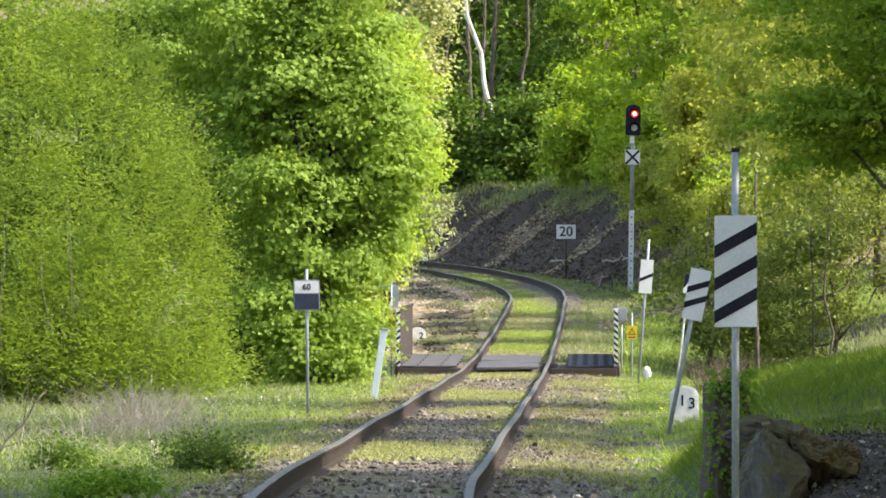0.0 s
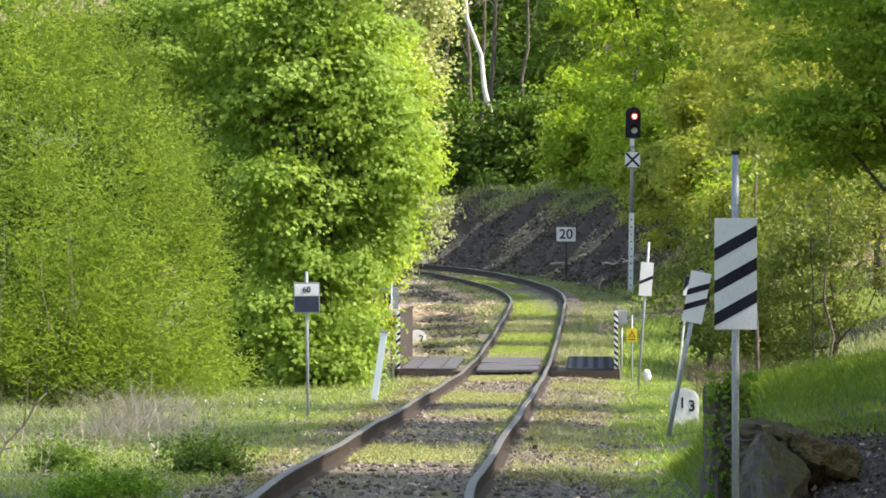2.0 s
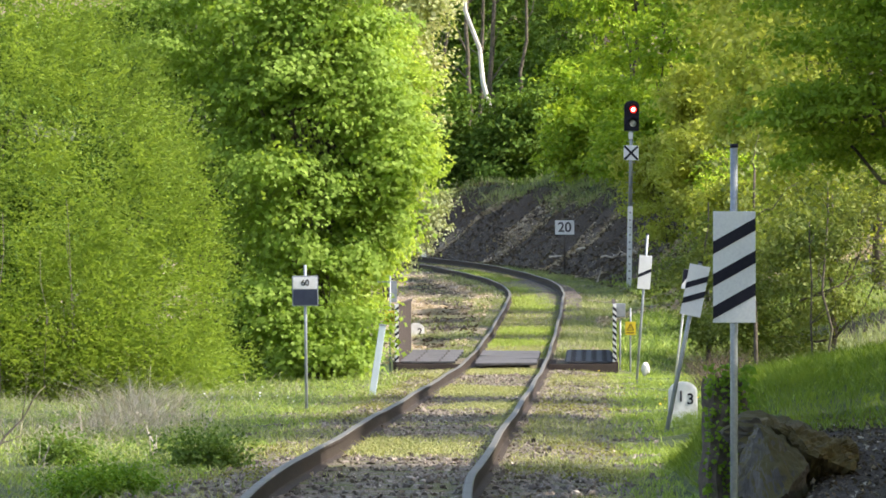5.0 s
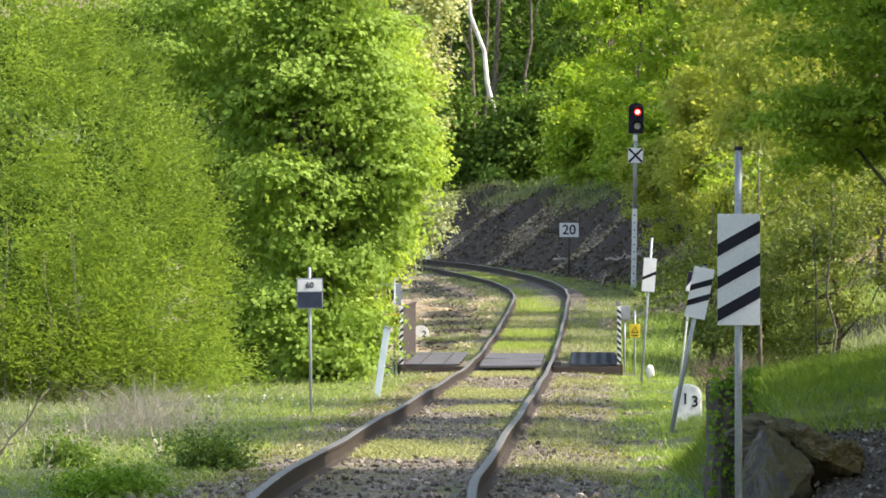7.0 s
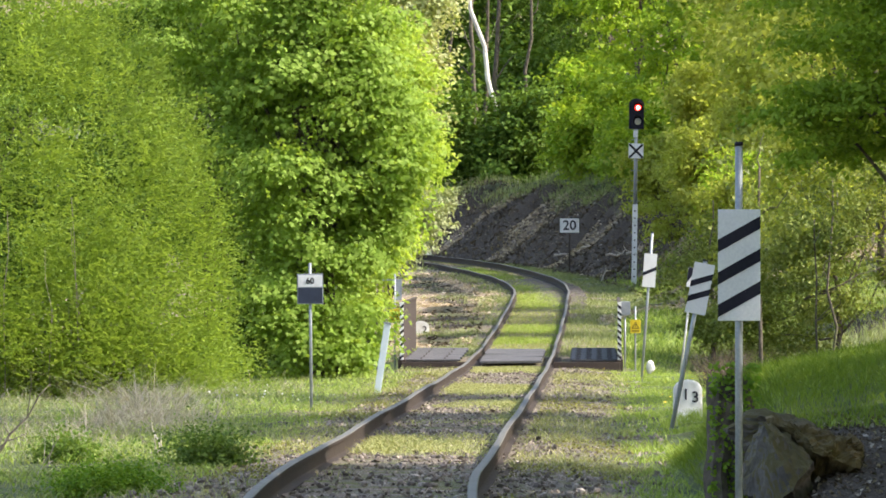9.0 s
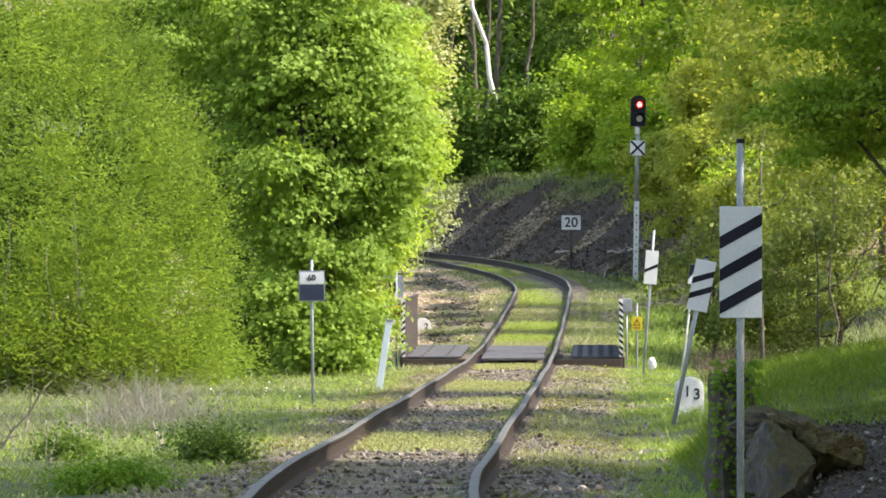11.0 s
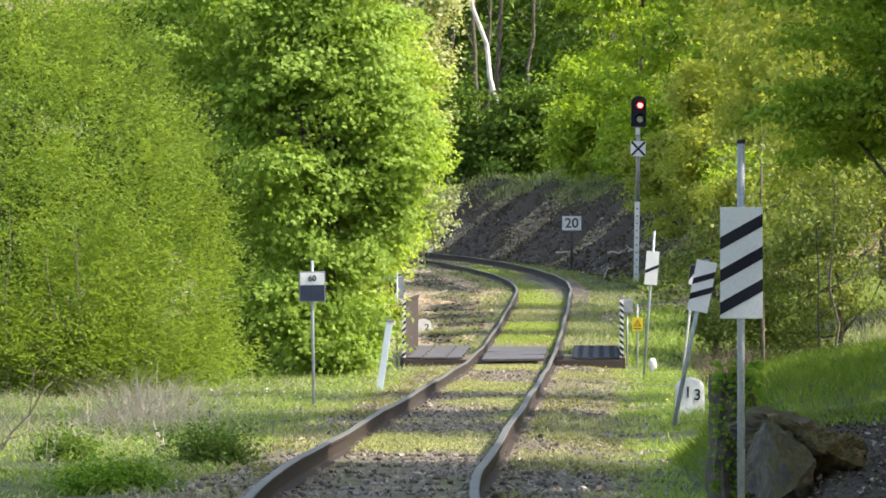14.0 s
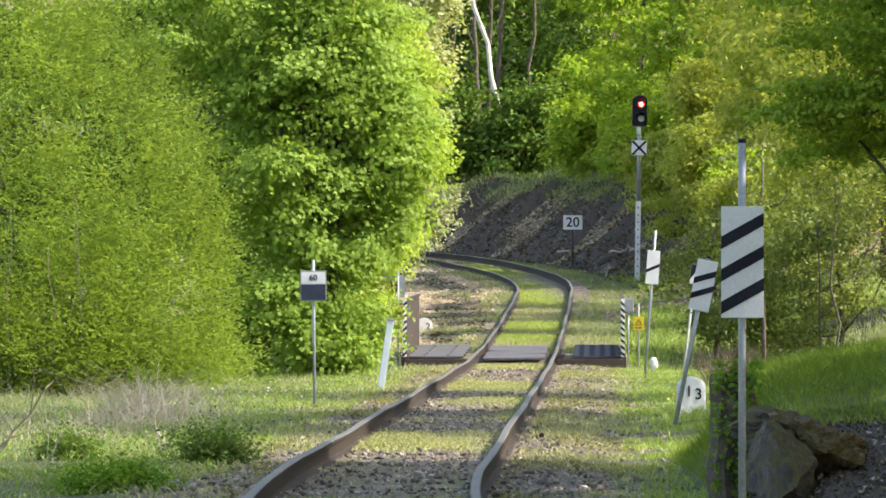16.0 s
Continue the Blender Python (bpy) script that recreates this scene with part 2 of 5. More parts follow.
def tube(pts, radii, sides=8, bm=None, cap=True):
    """A tapered, rounded bar through pts."""
    bm = bm or bmesh.new()
    pts = [Vector(p) for p in pts]
    rings = []
    for i, p in enumerate(pts):
        d = (pts[min(i + 1, len(pts) - 1)] - pts[max(i - 1, 0)]).normalized()
        a = d.cross(Vector((0, 1, 0.13))).normalized()
        b = d.cross(a)
        rings.append([bm.verts.new(p + (a * math.cos(2 * math.pi * k / sides) + b * math.sin(2 * math.pi * k / sides)) * radii[i]) for k in range(sides)])
    for r, s in zip(rings, rings[1:]):
        for k in range(sides):
            f = bm.faces.new((r[k], r[(k + 1) % sides], s[(k + 1) % sides], s[k]))
            f.smooth = True
    if cap:
        bm.faces.new(rings[0])
        bm.faces.new(rings[-1][::-1])
    bmesh.ops.recalc_face_normals(bm, faces=bm.faces[:])
    return bm


def prism(outline, y0, y1, bm=None):
    """An upright plate: its outline in x and z, between two depths."""
    bm = bm or bmesh.new()
    a = [bm.verts.new((x, y0, z)) for x, z in outline]
    b = [bm.verts.new((x, y1, z)) for x, z in outline]
    n = len(a)
    bm.faces.new(a)
    bm.faces.new(b[::-1])
    for k in range(n):
        bm.faces.new((a[k], b[k], b[(k + 1) % n], a[(k + 1) % n]))
    bmesh.ops.recalc_face_normals(bm, faces=bm.faces[:])
    return bm


def lettering(name, text, size, material, at, parent, label="", squeeze=1.0):
    """Raised writing that faces the line (towards -y)."""
    cu = bpy.data.curves.new(name, "FONT")
    cu.body, cu.size, cu.align_x, cu.align_y, cu.extrude, cu.offset = text, size, "CENTER", "CENTER", 0.002, size * 0.012
    tmp = new("tmp_text", cu)
    bpy.context.view_layer.update()
    me = bpy.data.meshes.new_from_object(tmp)
    bpy.data.objects.remove(tmp)
    bpy.data.curves.remove(cu)
    me.materials.clear()
    me.materials.append(material)
    ob = new(name, me)
    ob.parent = parent
    ob.matrix_basis = pose(*at, 90, 0, 0) @ Matrix.Diagonal((squeeze, 1, 1, 1))
    return tagged(ob, label)


def soup(name, verts, faces_n, material, parent=None):
    """A mesh of loose pieces from an array of vertices (pieces, corners, 3); each piece is one face of faces_n corners."""
    v = np.asarray(verts, dtype=np.float32).reshape(-1, 3)
    n = len(v) // faces_n
    me = bpy.data.meshes.new(name)
    me.vertices.add(len(v))
    me.vertices.foreach_set("co", v.ravel())
    me.loops.add(len(v))
    me.loops.foreach_set("vertex_index", np.arange(len(v), dtype=np.int32))
    me.polygons.add(n)
    me.polygons.foreach_set("loop_start", np.arange(n, dtype=np.int32) * faces_n)
    me.materials.append(material)
    me.update(calc_edges=True)
    ob = new(name, me)
    ob.parent = parent
    return ob


def unit(a):
    return a / np.maximum(np.linalg.norm(a, axis=-1, keepdims=True), 1e-6)


def leaf_quads(rng, pos, normal, size, narrow=0.6, droop=0.25):
    """Leaves as folded rhombs at pos, facing about along normal."""
    n = len(pos)
    nrm = unit(normal)
    t = unit(np.cross(nrm, rng.normal(size=(n, 3))))
    b = np.cross(nrm, t)
    s = (size * rng.uniform(0.65, 1.35, n))[:, None]
    base, tip = pos - t * s * 0.5, pos + t * s * 0.5 - nrm * s * droop
    mid = pos + nrm * s * 0.08
    left, right = mid + b * s * narrow * 0.5, mid - b * s * narrow * 0.5
    return np.stack([base, left, tip, right], axis=1)


PALM = [(-0.5, 0.0), (-0.22, 0.26), (0.02, 0.50), (0.10, 0.17), (0.50, 0.0), (0.10, -0.17), (0.02, -0.50), (-0.22, -0.26)]


def palm_leaves(rng, pos, normal, size):
    """Broad lobed leaves, a little cupped, that hang outwards."""
    n = len(pos)
    nrm = unit(normal)
    down = np.array([0.0, 0.0, -1.0]) + rng.normal(size=(n, 3)) * 0.55
    t = unit(down - nrm * (down * nrm).sum(-1, keepdims=True))
    b = np.cross(nrm, t)
    s = (size * rng.uniform(0.6, 1.4, n))[:, None]
    return np.stack([pos + t * s * a + b * s * c + nrm * s * (0.10 - 0.5 * (a * a + c * c)) for a, c in PALM], axis=1)


def spray_crown(rng, lobes, sprays, per, spread, size, narrow=0.6, hang=0.25, flat=0.35, inner=0.5, lump=0.18, scatter_normals=0.45, palmate=False):
    """Leaves in flat sprays through a crown of ellipsoid lobes (centre, radii, share), thicker towards the outside, with an uneven rim."""
    out = []
    total = sum(l[2] for l in lobes)
    for c, r, share in lobes:
        k = int(sprays * share / total)
        d = unit(rng.normal(size=(k, 3)))
        ph = rng.uniform(0, 6.28, (5, 1))
        w = rng.normal(size=(5, 3)) * 3.2
        rim = 1 + lump * np.sin(d @ w.T + ph.T).sum(axis=1) / 2.2
        rad = (inner + (1 - inner) * np.sqrt(rng.uniform(0, 1, k))) * rim
        cen = np.array(c) + d * np.array(r) * rad[:, None]
        out_dir = unit(d * np.array([1, 1, 0.6]) + np.array([0, 0, -hang]) + rng.normal(size=(k, 3)) * 0.25)
        side = unit(np.cross(out_dir, np.array([0.0, 0.0, 1.0])) + 1e-3)
        up = np.cross(side, out_dir)
        q = np.clip(rng.normal(size=(k, per, 3)), -1.7, 1.7) * np.array([0.5, 0.42, flat * 0.5]) * spread * rng.uniform(0.6, 1.4, (k, 1, 1))
        p = cen[:, None] + q[..., :1] * out_dir[:, None] + q[..., 1:2] * side[:, None] + q[..., 2:] * up[:, None]
        nr = unit(up[:, None] * 0.9 + out_dir[:, None] * 0.5 + rng.normal(size=(k, per, 3)) * scatter_normals)
        out.append((palm_leaves(rng, p.reshape(-1, 3), nr.reshape(-1, 3), size) if palmate else leaf_quads(rng, p.reshape(-1, 3), nr.reshape(-1, 3), size, narrow)))
    return np.concatenate(out)


def boughs(rng, lobes, n, size, thick=0.42, least=0.35):
    """Many flat, drooping boughs spread through a crown of lobes, mostly towards its outside."""
    out = []
    total = sum(l[2] for l in lobes)
    for c, r, share in lobes:
        for _ in range(max(1, int(n * share / total))):
            d = unit(rng.normal(size=3))
            k = least + (0.95 - least) * math.sqrt(rng.uniform())
            w = size * rng.uniform(0.6, 1.35)
            out.append((tuple(np.array(c) + d * np.array(r) * k), (w, w, w * thick), w * w))
    return out


# ---- the line: straight with a slight set to the right, over a small bridge, then a left-hand curve, climbing ----
NEAR_S = np.array([-200, 0, 40, 49, 54, 62, 74, 94, 127, 160, 186, 206.0])
NEAR_X = np.array([-6.0, -1.4, -0.50, -0.53, -0.49, -0.31, -0.045, 0.405, 1.12, 1.84, 2.46, 2.9])
PROF_S = np.array([-200, 40, 127, 137, 147, 160, 173, 186, 206, 226, 246, 258, 300, 400, 900.0])
PROF_Z = np.array([0, 0, 0.0, 0.03, 0.11, 0.25, 0.50, 0.79, 1.2, 1.74, 2.32, 2.56, 3.2, 4.2, 5.0])
BEND = 190.0
CX, CY = 2.9 - BEND, 206 + 0.02 * BEND
ANG0 = math.atan2(206 - CY, 2.9 - CX)


def smooth_interp(x, xs, ys, w=3.0):
    return sum(np.interp(np.asarray(x, dtype=float) + o * w, xs, ys) for o in (-1, -0.5, 0, 0.5, 1)) / 5


def rail_z(s):
    return smooth_interp(s, PROF_S, PROF_Z, 8.0)


def along(x, y):
    """Distance along the line and offset to its right, for places in plan."""
    x, y = np.asarray(x, dtype=float), np.asarray(y, dtype=float)
    ang = np.arctan2(y - CY, x - CX)
    far = y > 206 + 0.02 * (x - 2.9)
    s = np.where(far, 206 + BEND * (ang - ANG0), y)
    u = np.where(far, np.hypot(x - CX, y - CY) - BEND, x - smooth_interp(y, NEAR_S, NEAR_X, 2.0))
    return s, u


def on_line(s, u):
    """The place in plan at s along the line and u to its right."""
    if s <= 206:
        x = float(smooth_interp(s, NEAR_S, NEAR_X, 2.0))
        return x + u, s
    a = ANG0 + (s - 206) / BEND
    return CX + (BEND + u) * math.cos(a), CY + (BEND + u) * math.sin(a)


def step(x, a, b):
    t = np.clip((x - a) / (b - a), 0, 1)
    return t * t * (3 - 2 * t)


WAVES = np.random.default_rng(5).normal(size=(14, 2))
PHASE = np.random.default_rng(6).uniform(0, 6.28, 14)


def rolling(x, y, scale):
    """Smooth unevenness between about -1 and 1."""
    x, y = np.asarray(x, dtype=float), np.asarray(y, dtype=float)
    return sum(np.sin((w[0] * x + w[1] * y) / scale + p) for w, p in zip(WAVES, PHASE)) / 5.0


def ground_z(x, y):
    s, u = along(x, y)
    s = np.clip(s, -200, 420)
    z = rail_z(s) - 0.176
    z = z - 0.05 * step(np.abs(u), 1.2, 2.0) + 0.006 * rolling(x, y, 0.45)
    z = z + 0.05 * rolling(x, y, 0.7) * step(np.abs(u), 1.0, 2.2) + 0.009 * rolling(x, y, 0.25)
    # the outer side of the curve: a steep bank with woods above it
    bank = step(s, 172, 212)
    z = z + bank * (2.3 * step(u, 2.9, 6.4) + 0.12 * np.clip(u - 6.0, 0, 60)) + bank * 0.22 * (rolling(x, y, 0.5) - np.sin(s * 0.62 + np.clip(u, 0, 9) * 0.75))  * step(u, 2.6, 4)
    # the side before it: a gentle wooded slope
    z = z + (1 - bank) * (0.30 * np.clip(u - 4.2, 0, 60)) * step(s, 55, 75)
    # a stone-edged terrace close by
    z = z + 0.98 * step(x, 1.98, 2.5) * step(y, 42, 50) * (1 - step(y, 57, 70)) * (0.62 + 0.38 * step(y, 49, 55)) * (0.85 + 0.18 * np.clip(x - 2, 0, 4))
    # the stream bed under the bridge, and the low ground inside the curve
    ditch = step(s, 133, 138) * (1 - step(s, 146, 151))
    z = z - 1.6 * ditch * np.where(u < 0, step(-u, 1.9, 4), step(u, 2.0, 4) * 0.5)
    z = z - 0.9 * step(-u, 3.5, 12) * step(s, 95, 120) * (1 - step(s, 150, 165))
    z = z - 0.12 * step(-u, 2.2, 5) * step(s, 150, 170)
    # a low rise about the marker stone, and a shelf where a path leaves the line before the signal
    z = z + 0.15 * np.exp(-((x - 2.95) / 0.55) ** 2 - ((y - 82) / 5.5) ** 2)
    z = z + 0.28 * step(u, 1.9, 3.0) * step(s, 156, 178) * (1 - step(s, 196, 212))
    return z


def build_ground():
    xs = np.concatenate([[-1500, -600, -250, -120, -60, -40, -28, -22], np.arange(-17, 17.01, 0.25), [22, 28, 40, 60, 120, 250, 600, 1500]])
    ys = np.concatenate([[-1500, -500, -200, -80, -30, -10, 5, 15, 25], np.arange(32, 272, 0.6), [275, 280, 290, 300, 320, 350, 400, 500, 700, 1500]])
    gx, gy = np.meshgrid(xs, ys)
    gz = ground_z(gx, gy)
    nx, ny = len(xs), len(ys)
    me = bpy.data.meshes.new("ground")
    me.vertices.add(nx * ny)
    me.vertices.foreach_set("co", np.stack([gx, gy, gz], -1).astype(np.float32).ravel())
    i = (np.arange(ny - 1)[:, None] * nx + np.arange(nx - 1)[None]).ravel()
    f = np.stack([i, i + 1, i + nx + 1, i + nx], -1).astype(np.int32)
    me.loops.add(f.size)
    me.loops.foreach_set("vertex_index", f.ravel())
    me.polygons.add(len(f))
    me.polygons.foreach_set("loop_start", np.arange(len(f), dtype=np.int32) * 4)
    me.update(calc_edges=True)
    me.polygons.foreach_set("use_smooth", np.ones(len(f), dtype=bool))
    s, u = along(gx, gy)
    rough = 0.25 * rolling(gx, gy, 0.5)
    ballast = 1 - step(np.abs(u) + rough, 1.6, 2.3)
    litter = np.maximum(step(s, 165, 195) * step(u + rough, 2.6, 3.2) * (1 - 0.75 * step(u + rough, 6.0, 6.8)),
                        step(s, 150, 160) * step(-u + rough * 2, 1.2, 2.0) * (0.75 + 0.3 * np.clip(rolling(gx, gy * 0.4, 0.6) * 2, -1, 1)))
    litter = np.maximum(litter, 0.9 * step(u, 5.0, 7.0) * step(s, 60, 80) * (1 - step(s, 160, 190)))
    litter = np.maximum(litter, step(gx, 1.9, 2.0) * step(gy, 40, 43) * (1 - step(gy + 2 * rough, 50, 51.5)))
    # pale diagonal stripes: sunlight between the trunks, coloured into the bank's soil
    stripe = np.sin(s * 0.62 + np.clip(u, 0, 9) * 0.75 + 1.1 * rolling(gx, gy, 1.6)) + 0.5 * rolling(gx, gy, 0.35)
    pale = step(stripe, 0.75, 1.15) * step(s, 180, 200) * step(u, 2.6, 3.2) * (1 - step(u, 5.6, 6.6)) * 0.9
    # inside the curve, pale bands paint streaks of sun on the dirt
    pale = np.maximum(pale, 1.0 * step(s, 150, 158) * step(-u, 1.1, 1.8) * step(np.sin(u * 3.1 + s * 0.06 + 1.4 * rolling(gx, gy * 0.3, 0.8)) + 0.6 * rolling(gx, gy, 0.4), -0.1, 0.4))
    pale = np.maximum(pale, 0.7 * step(s, 149, 153) * (1 - step(s, 160, 175)) * step(u, 0.9, 1.4) * (1 - step(u, 2.2, 2.8)) * step(rolling(gx, gy * 0.3, 0.6), -0.3, 0.3))
    trail = np.abs(s - 183 - 1.6 * np.sin(u * 0.9) + 4 * rough)
    pale = np.maximum(pale, 0.95 * (1 - step(trail, 2.5, 5.0)) * step(u, 1.6, 2.2) * (1 - step(u, 9, 11)))
    for name, val in (("ballast", ballast), ("litter", litter), ("pale", pale)):
        a = me.attributes.new(name, "FLOAT", "POINT")
        a.data.foreach_set("value", val.astype(np.float32).ravel())
    me.materials.append(M_GROUND)
    return tagged(new("ground", me), "rough ground of turf, gravel, moss and leaf litter along the line", "ground", kind="structure")


build_ground()


# ---- railway track ----
GAUGE = 1.435
RAIL = [(-0.066, -0.185), (0.066, -0.185), (0.066, -0.174), (0.017, -0.158), (0.009, -0.145), (0.009, -0.05), (0.034, -0.036), (0.035, -0.008), (0.026, 0.0), (-0.026, 0.0), (-0.035, -0.008), (-0.034, -0.036), (-0.009, -0.05), (-0.009, -0.145), (-0.017, -0.158), (-0.066, -0.174)]


def cant(s):
    return 0.10 * float(step(np.array(s), 178, 215))


def wobble(s, k):
    return 0.010 * math.sin(s * 0.31 + k) + 0.007 * math.sin(s * 0.83 + 2 * k)


def build_rail(track, side):
    bm = bmesh.new()
    rings = []
    off = side * (GAUGE / 2 + 0.035)
    for s in np.arange(20, 330, 1.0):
        u = off + 0.5 * wobble(s, side)
        x, y = on_line(s, u)
        x2, y2 = on_line(s + 0.5, u)
        d = Vector((x2 - x, y2 - y, 0)).normalized()
        r = Vector((d.y, -d.x, 0))
        z = float(rail_z(s)) + (cant(s) if side > 0 else 0) + wobble(s, 3 + side) * 0.6
        rings.append([bm.verts.new((x + r.x * a, y + r.y * a, z + b)) for a, b in RAIL])
    n = len(RAIL)
    for a, b in zip(rings, rings[1:]):
        for k in range(n):
            f = bm.faces.new((a[k], a[(k + 1) % n], b[(k + 1) % n], b[k]))
            f.material_index = 1 if k in (7, 8, 9) else 0
    bm.faces.new(rings[0])
    bm.faces.new(rings[-1])
    bmesh.ops.recalc_face_normals(bm, faces=bm.faces[:])
    ob = part("rail", bm, M_RUST, track, "rusty steel rail with a worn bright running surface")
    ob.data.materials.append(M_SHINE)
    return ob


def build_track():
    track = thing("railway_track", "single standard-gauge railway track, overgrown with moss and grass", "railway track", kind="structure")
    build_rail(track, -1)
    build_rail(track, 1)
    rng = random.Random(4)
    tie = box(2.5, 0.25, 0.14, bevel=0.012)
    first = part("sleeper", tie, M_TIE, track)
    s = 42.0
    made = 0
    while s < 226:
        if not 136.6 < s < 147.9:
            ob = first if made == 0 else new("sleeper", first.data)
            ob.parent = track
            x, y = on_line(s, 0)
            x2, y2 = on_line(s + 0.5, 0)
            ob.matrix_basis = pose(x + rng.uniform(-0.04, 0.04), y, float(rail_z(s)) - 0.185 - 0.068 + cant(s) / 2, 0, -math.degrees(math.atan(cant(s) / 1.5)), -math.degrees(math.atan2(x2 - x, y2 - y)) + rng.uniform(-1, 1))
            made += 1
        s += 0.64
    return track


TRACK = build_track()


# ---- the small bridge with plate railings ----
def build_bridge():
    b = thing("railway_bridge", "small steel girder bridge with brown plate railings and worn walkways", "bridge", kind="structure")
    s0, s1 = 137.0, 147.6

    def deck_z(s):
        return float(rail_z(s)) - 0.03 + 0.005 * (s - s0)

    def deck_tilt(s):
        return math.degrees(math.atan((deck_z(s + 2) - deck_z(s)) / 2))

    def run(u, z0, z1, thick, name, mat, label="", a=s0, e=s1):
        xa, ya = on_line(a, u)
        xb, yb = on_line(e, u)
        za, zb = float(rail_z(a)), float(rail_z(e))
        bm = bmesh.new()
        q = [(xa, ya, za), (xb, yb, zb)]
        v = [[bm.verts.new((x + dx, y, z + dz)) for dx, dz in ((-thick / 2, z0), (thick / 2, z0), (thick / 2, z1), (-thick / 2, z1))] for x, y, z in q]
        for k in range(4):
            bm.faces.new((v[0][k], v[0][(k + 1) % 4], v[1][(k + 1) % 4], v[1][k]))
        bm.faces.new(v[0])
        bm.faces.new(v[1][::-1])
        bmesh.ops.recalc_face_normals(bm, faces=bm.faces[:])
        return part(name, bm, mat, b, label)
    for side in (-1, 1):
        u = side * 2.03
        plate = run(u, -0.02, 1.02, 0.012, "railing_plate", M_BROWN, "brown riveted steel railing plate")
        run(u, 1.02, 1.06, 0.06, "top_rail", M_BROWN)
        run(u, -0.5, -0.02, 0.14, "edge_girder", M_BROWN, "rusty brown edge girder")
        run(side * 0.75, -0.75, -0.155, 0.3, "main_girder", M_RUST)
        # end post with black and white warning bands
        x, y = on_line(s0 - 0.03, u)
        z = float(rail_z(s0))
        post = part("end_post", box(0.07, 0.03, 1.08, (x, y, z + 0.52), 0.004), M_WHITE, b, "end post with slanting black and white bands")
        for k in range(9):
            zz = z + 0.01 + k * 0.116
            rise = 0.06 * side * -1
            o = [(x - 0.035, zz - rise / 2), (x + 0.035, zz + rise / 2), (x + 0.035, zz + 0.056 + rise / 2), (x - 0.035, zz + 0.056 - rise / 2)]
            part("warning_band", prism(o, y - 0.018, y - 0.0155), M_BLACK, post)
        # walkway panels, laid along the climb
        for k in range(5):
            ss = s0 + 0.15 + k * 2.1
            w = 1.02 if side < 0 else 0.86
            uu = side * (1.98 - w / 2)
            px, py = on_line(ss + 1.0, uu)
            tilt = deck_tilt(ss)
            pan = part("walkway_panel", box(w, 2.06, 0.035, (px, py, deck_z(ss + 1)), 0.004, pose(0, 0, 0, tilt)), M_DECK, b, "worn grey walkway panel")
            for j in range(4 if side > 0 else 2):
                step_x = (j - 1.5) * 0.2 if side > 0 else (j - 0.5) * 0.44
                part("slot", box(0.09 if side > 0 else 0.03, 1.7, 0.006, (px + step_x, py, deck_z(ss + 1) + 0.0195), 0, pose(0, 0, 0, tilt)), M_RUST, pan, "dark opening in the grating")
        # cross beam at the near end of the walkway
        bx, by = on_line(s0 - 0.06, side * 1.42)
        part("end_beam", box(1.24, 0.12, 0.36, (bx, by, z - 0.24), 0.01), M_BROWN, b)
    rng = random.Random(3)
    for k in range(9):
        ss = s0 + 0.3 + k * 1.2
        px, py = on_line(ss, 0.0)
        turn = pose(0, 0, 0, deck_tilt(ss - 0.5), rng.uniform(-1.2, 1.2), rng.uniform(-0.6, 0.6))
        part("deck_plank", box(1.15, 1.17, 0.05, (px, py, deck_z(ss) - 0.025), 0.01, turn), M_DECK, b, "worn plank between the rails")
    x, y = on_line(s0 + 0.4, 0)
    part("abutment", box(5.2, 0.9, 1.6, (x, y, -1.35), 0.03), M_ADOBE, b, "dark masonry abutment")
    x, y = on_line(s1 + 0.2, 0)
    part("abutment", box(5.2, 0.9, 1.6, (x, y, -1.25), 0.03), M_ADOBE, b)


build_bridge()


# ---- signs and signals ----
def post_bm(h, r, foot=0.35, sides=10):
    return tube([(0, 0, -foot), (0, 0, h * 0.5), (0, 0, h)], [r, r, r], sides)


def marker(bands, x, y, top, plate_z, w, h, radius, lean=0.0, white=None):
    """A distance marker: a tall plate with slanting bands on a steel post."""
    g = float(ground_z(x, y))
    words = {1: "one slanting black band", 2: "two slanting bands, leaning", 3: "three slanting black bands"}[bands]
    m = thing("distance_marker", "tall white plate with " + words + " on a grey post", "railway sign", pose(x, y, g, 0, lean, 0), group="distance markers")
    part("post", post_bm(top - g, radius), M_ZINC, m)
    part("cap", tube([(0, 0, top - g - 0.002), (0, 0, top - g + 0.02)], [radius * 1.15, radius * 1.1], 10), M_BLACK, m)
    pl = part("plate", box(w, 0.006, h, (0, -radius - 0.008, plate_z - g), 0.002), white or M_REFLEX, m)
    rise = (0.50 if bands < 3 else 0.56) * w
    for k in range(bands):
        th = {1: 0.10, 2: 0.125, 3: 0.113}[bands] * h
        z0 = plate_z - g + {1: -0.17 * h, 2: 0.0, 3: 0.115 * h}[bands] - k * {1: 0, 2: 0.30, 3: 0.292}[bands] * h
        o = [(-w / 2, z0), (w / 2, z0 + rise), (w / 2, z0 + rise + th), (-w / 2, z0 + th)]
        part("band", prism(o, -radius - 0.0135, -radius - 0.0112), M_BLACK, pl)
    for zz in (-0.3, 0.3):
        part("clamp", box(radius * 2.8, radius * 2.4, 0.025, (0, 0.0, plate_z - g + zz * h), 0.003), M_ZINC, m)
    return m


marker(3, 1.61, 39.4, 2.147, 1.505, 0.228, 0.597, 0.0205)
marker(2, 2.487, 78.8, 1.70, 1.40, 0.222, 0.55, 0.024, 11.4)
marker(1, 3.383, 122.6, 2.295, 1.665, 0.215, 0.56, 0.022, 4.2, M_WHITE)


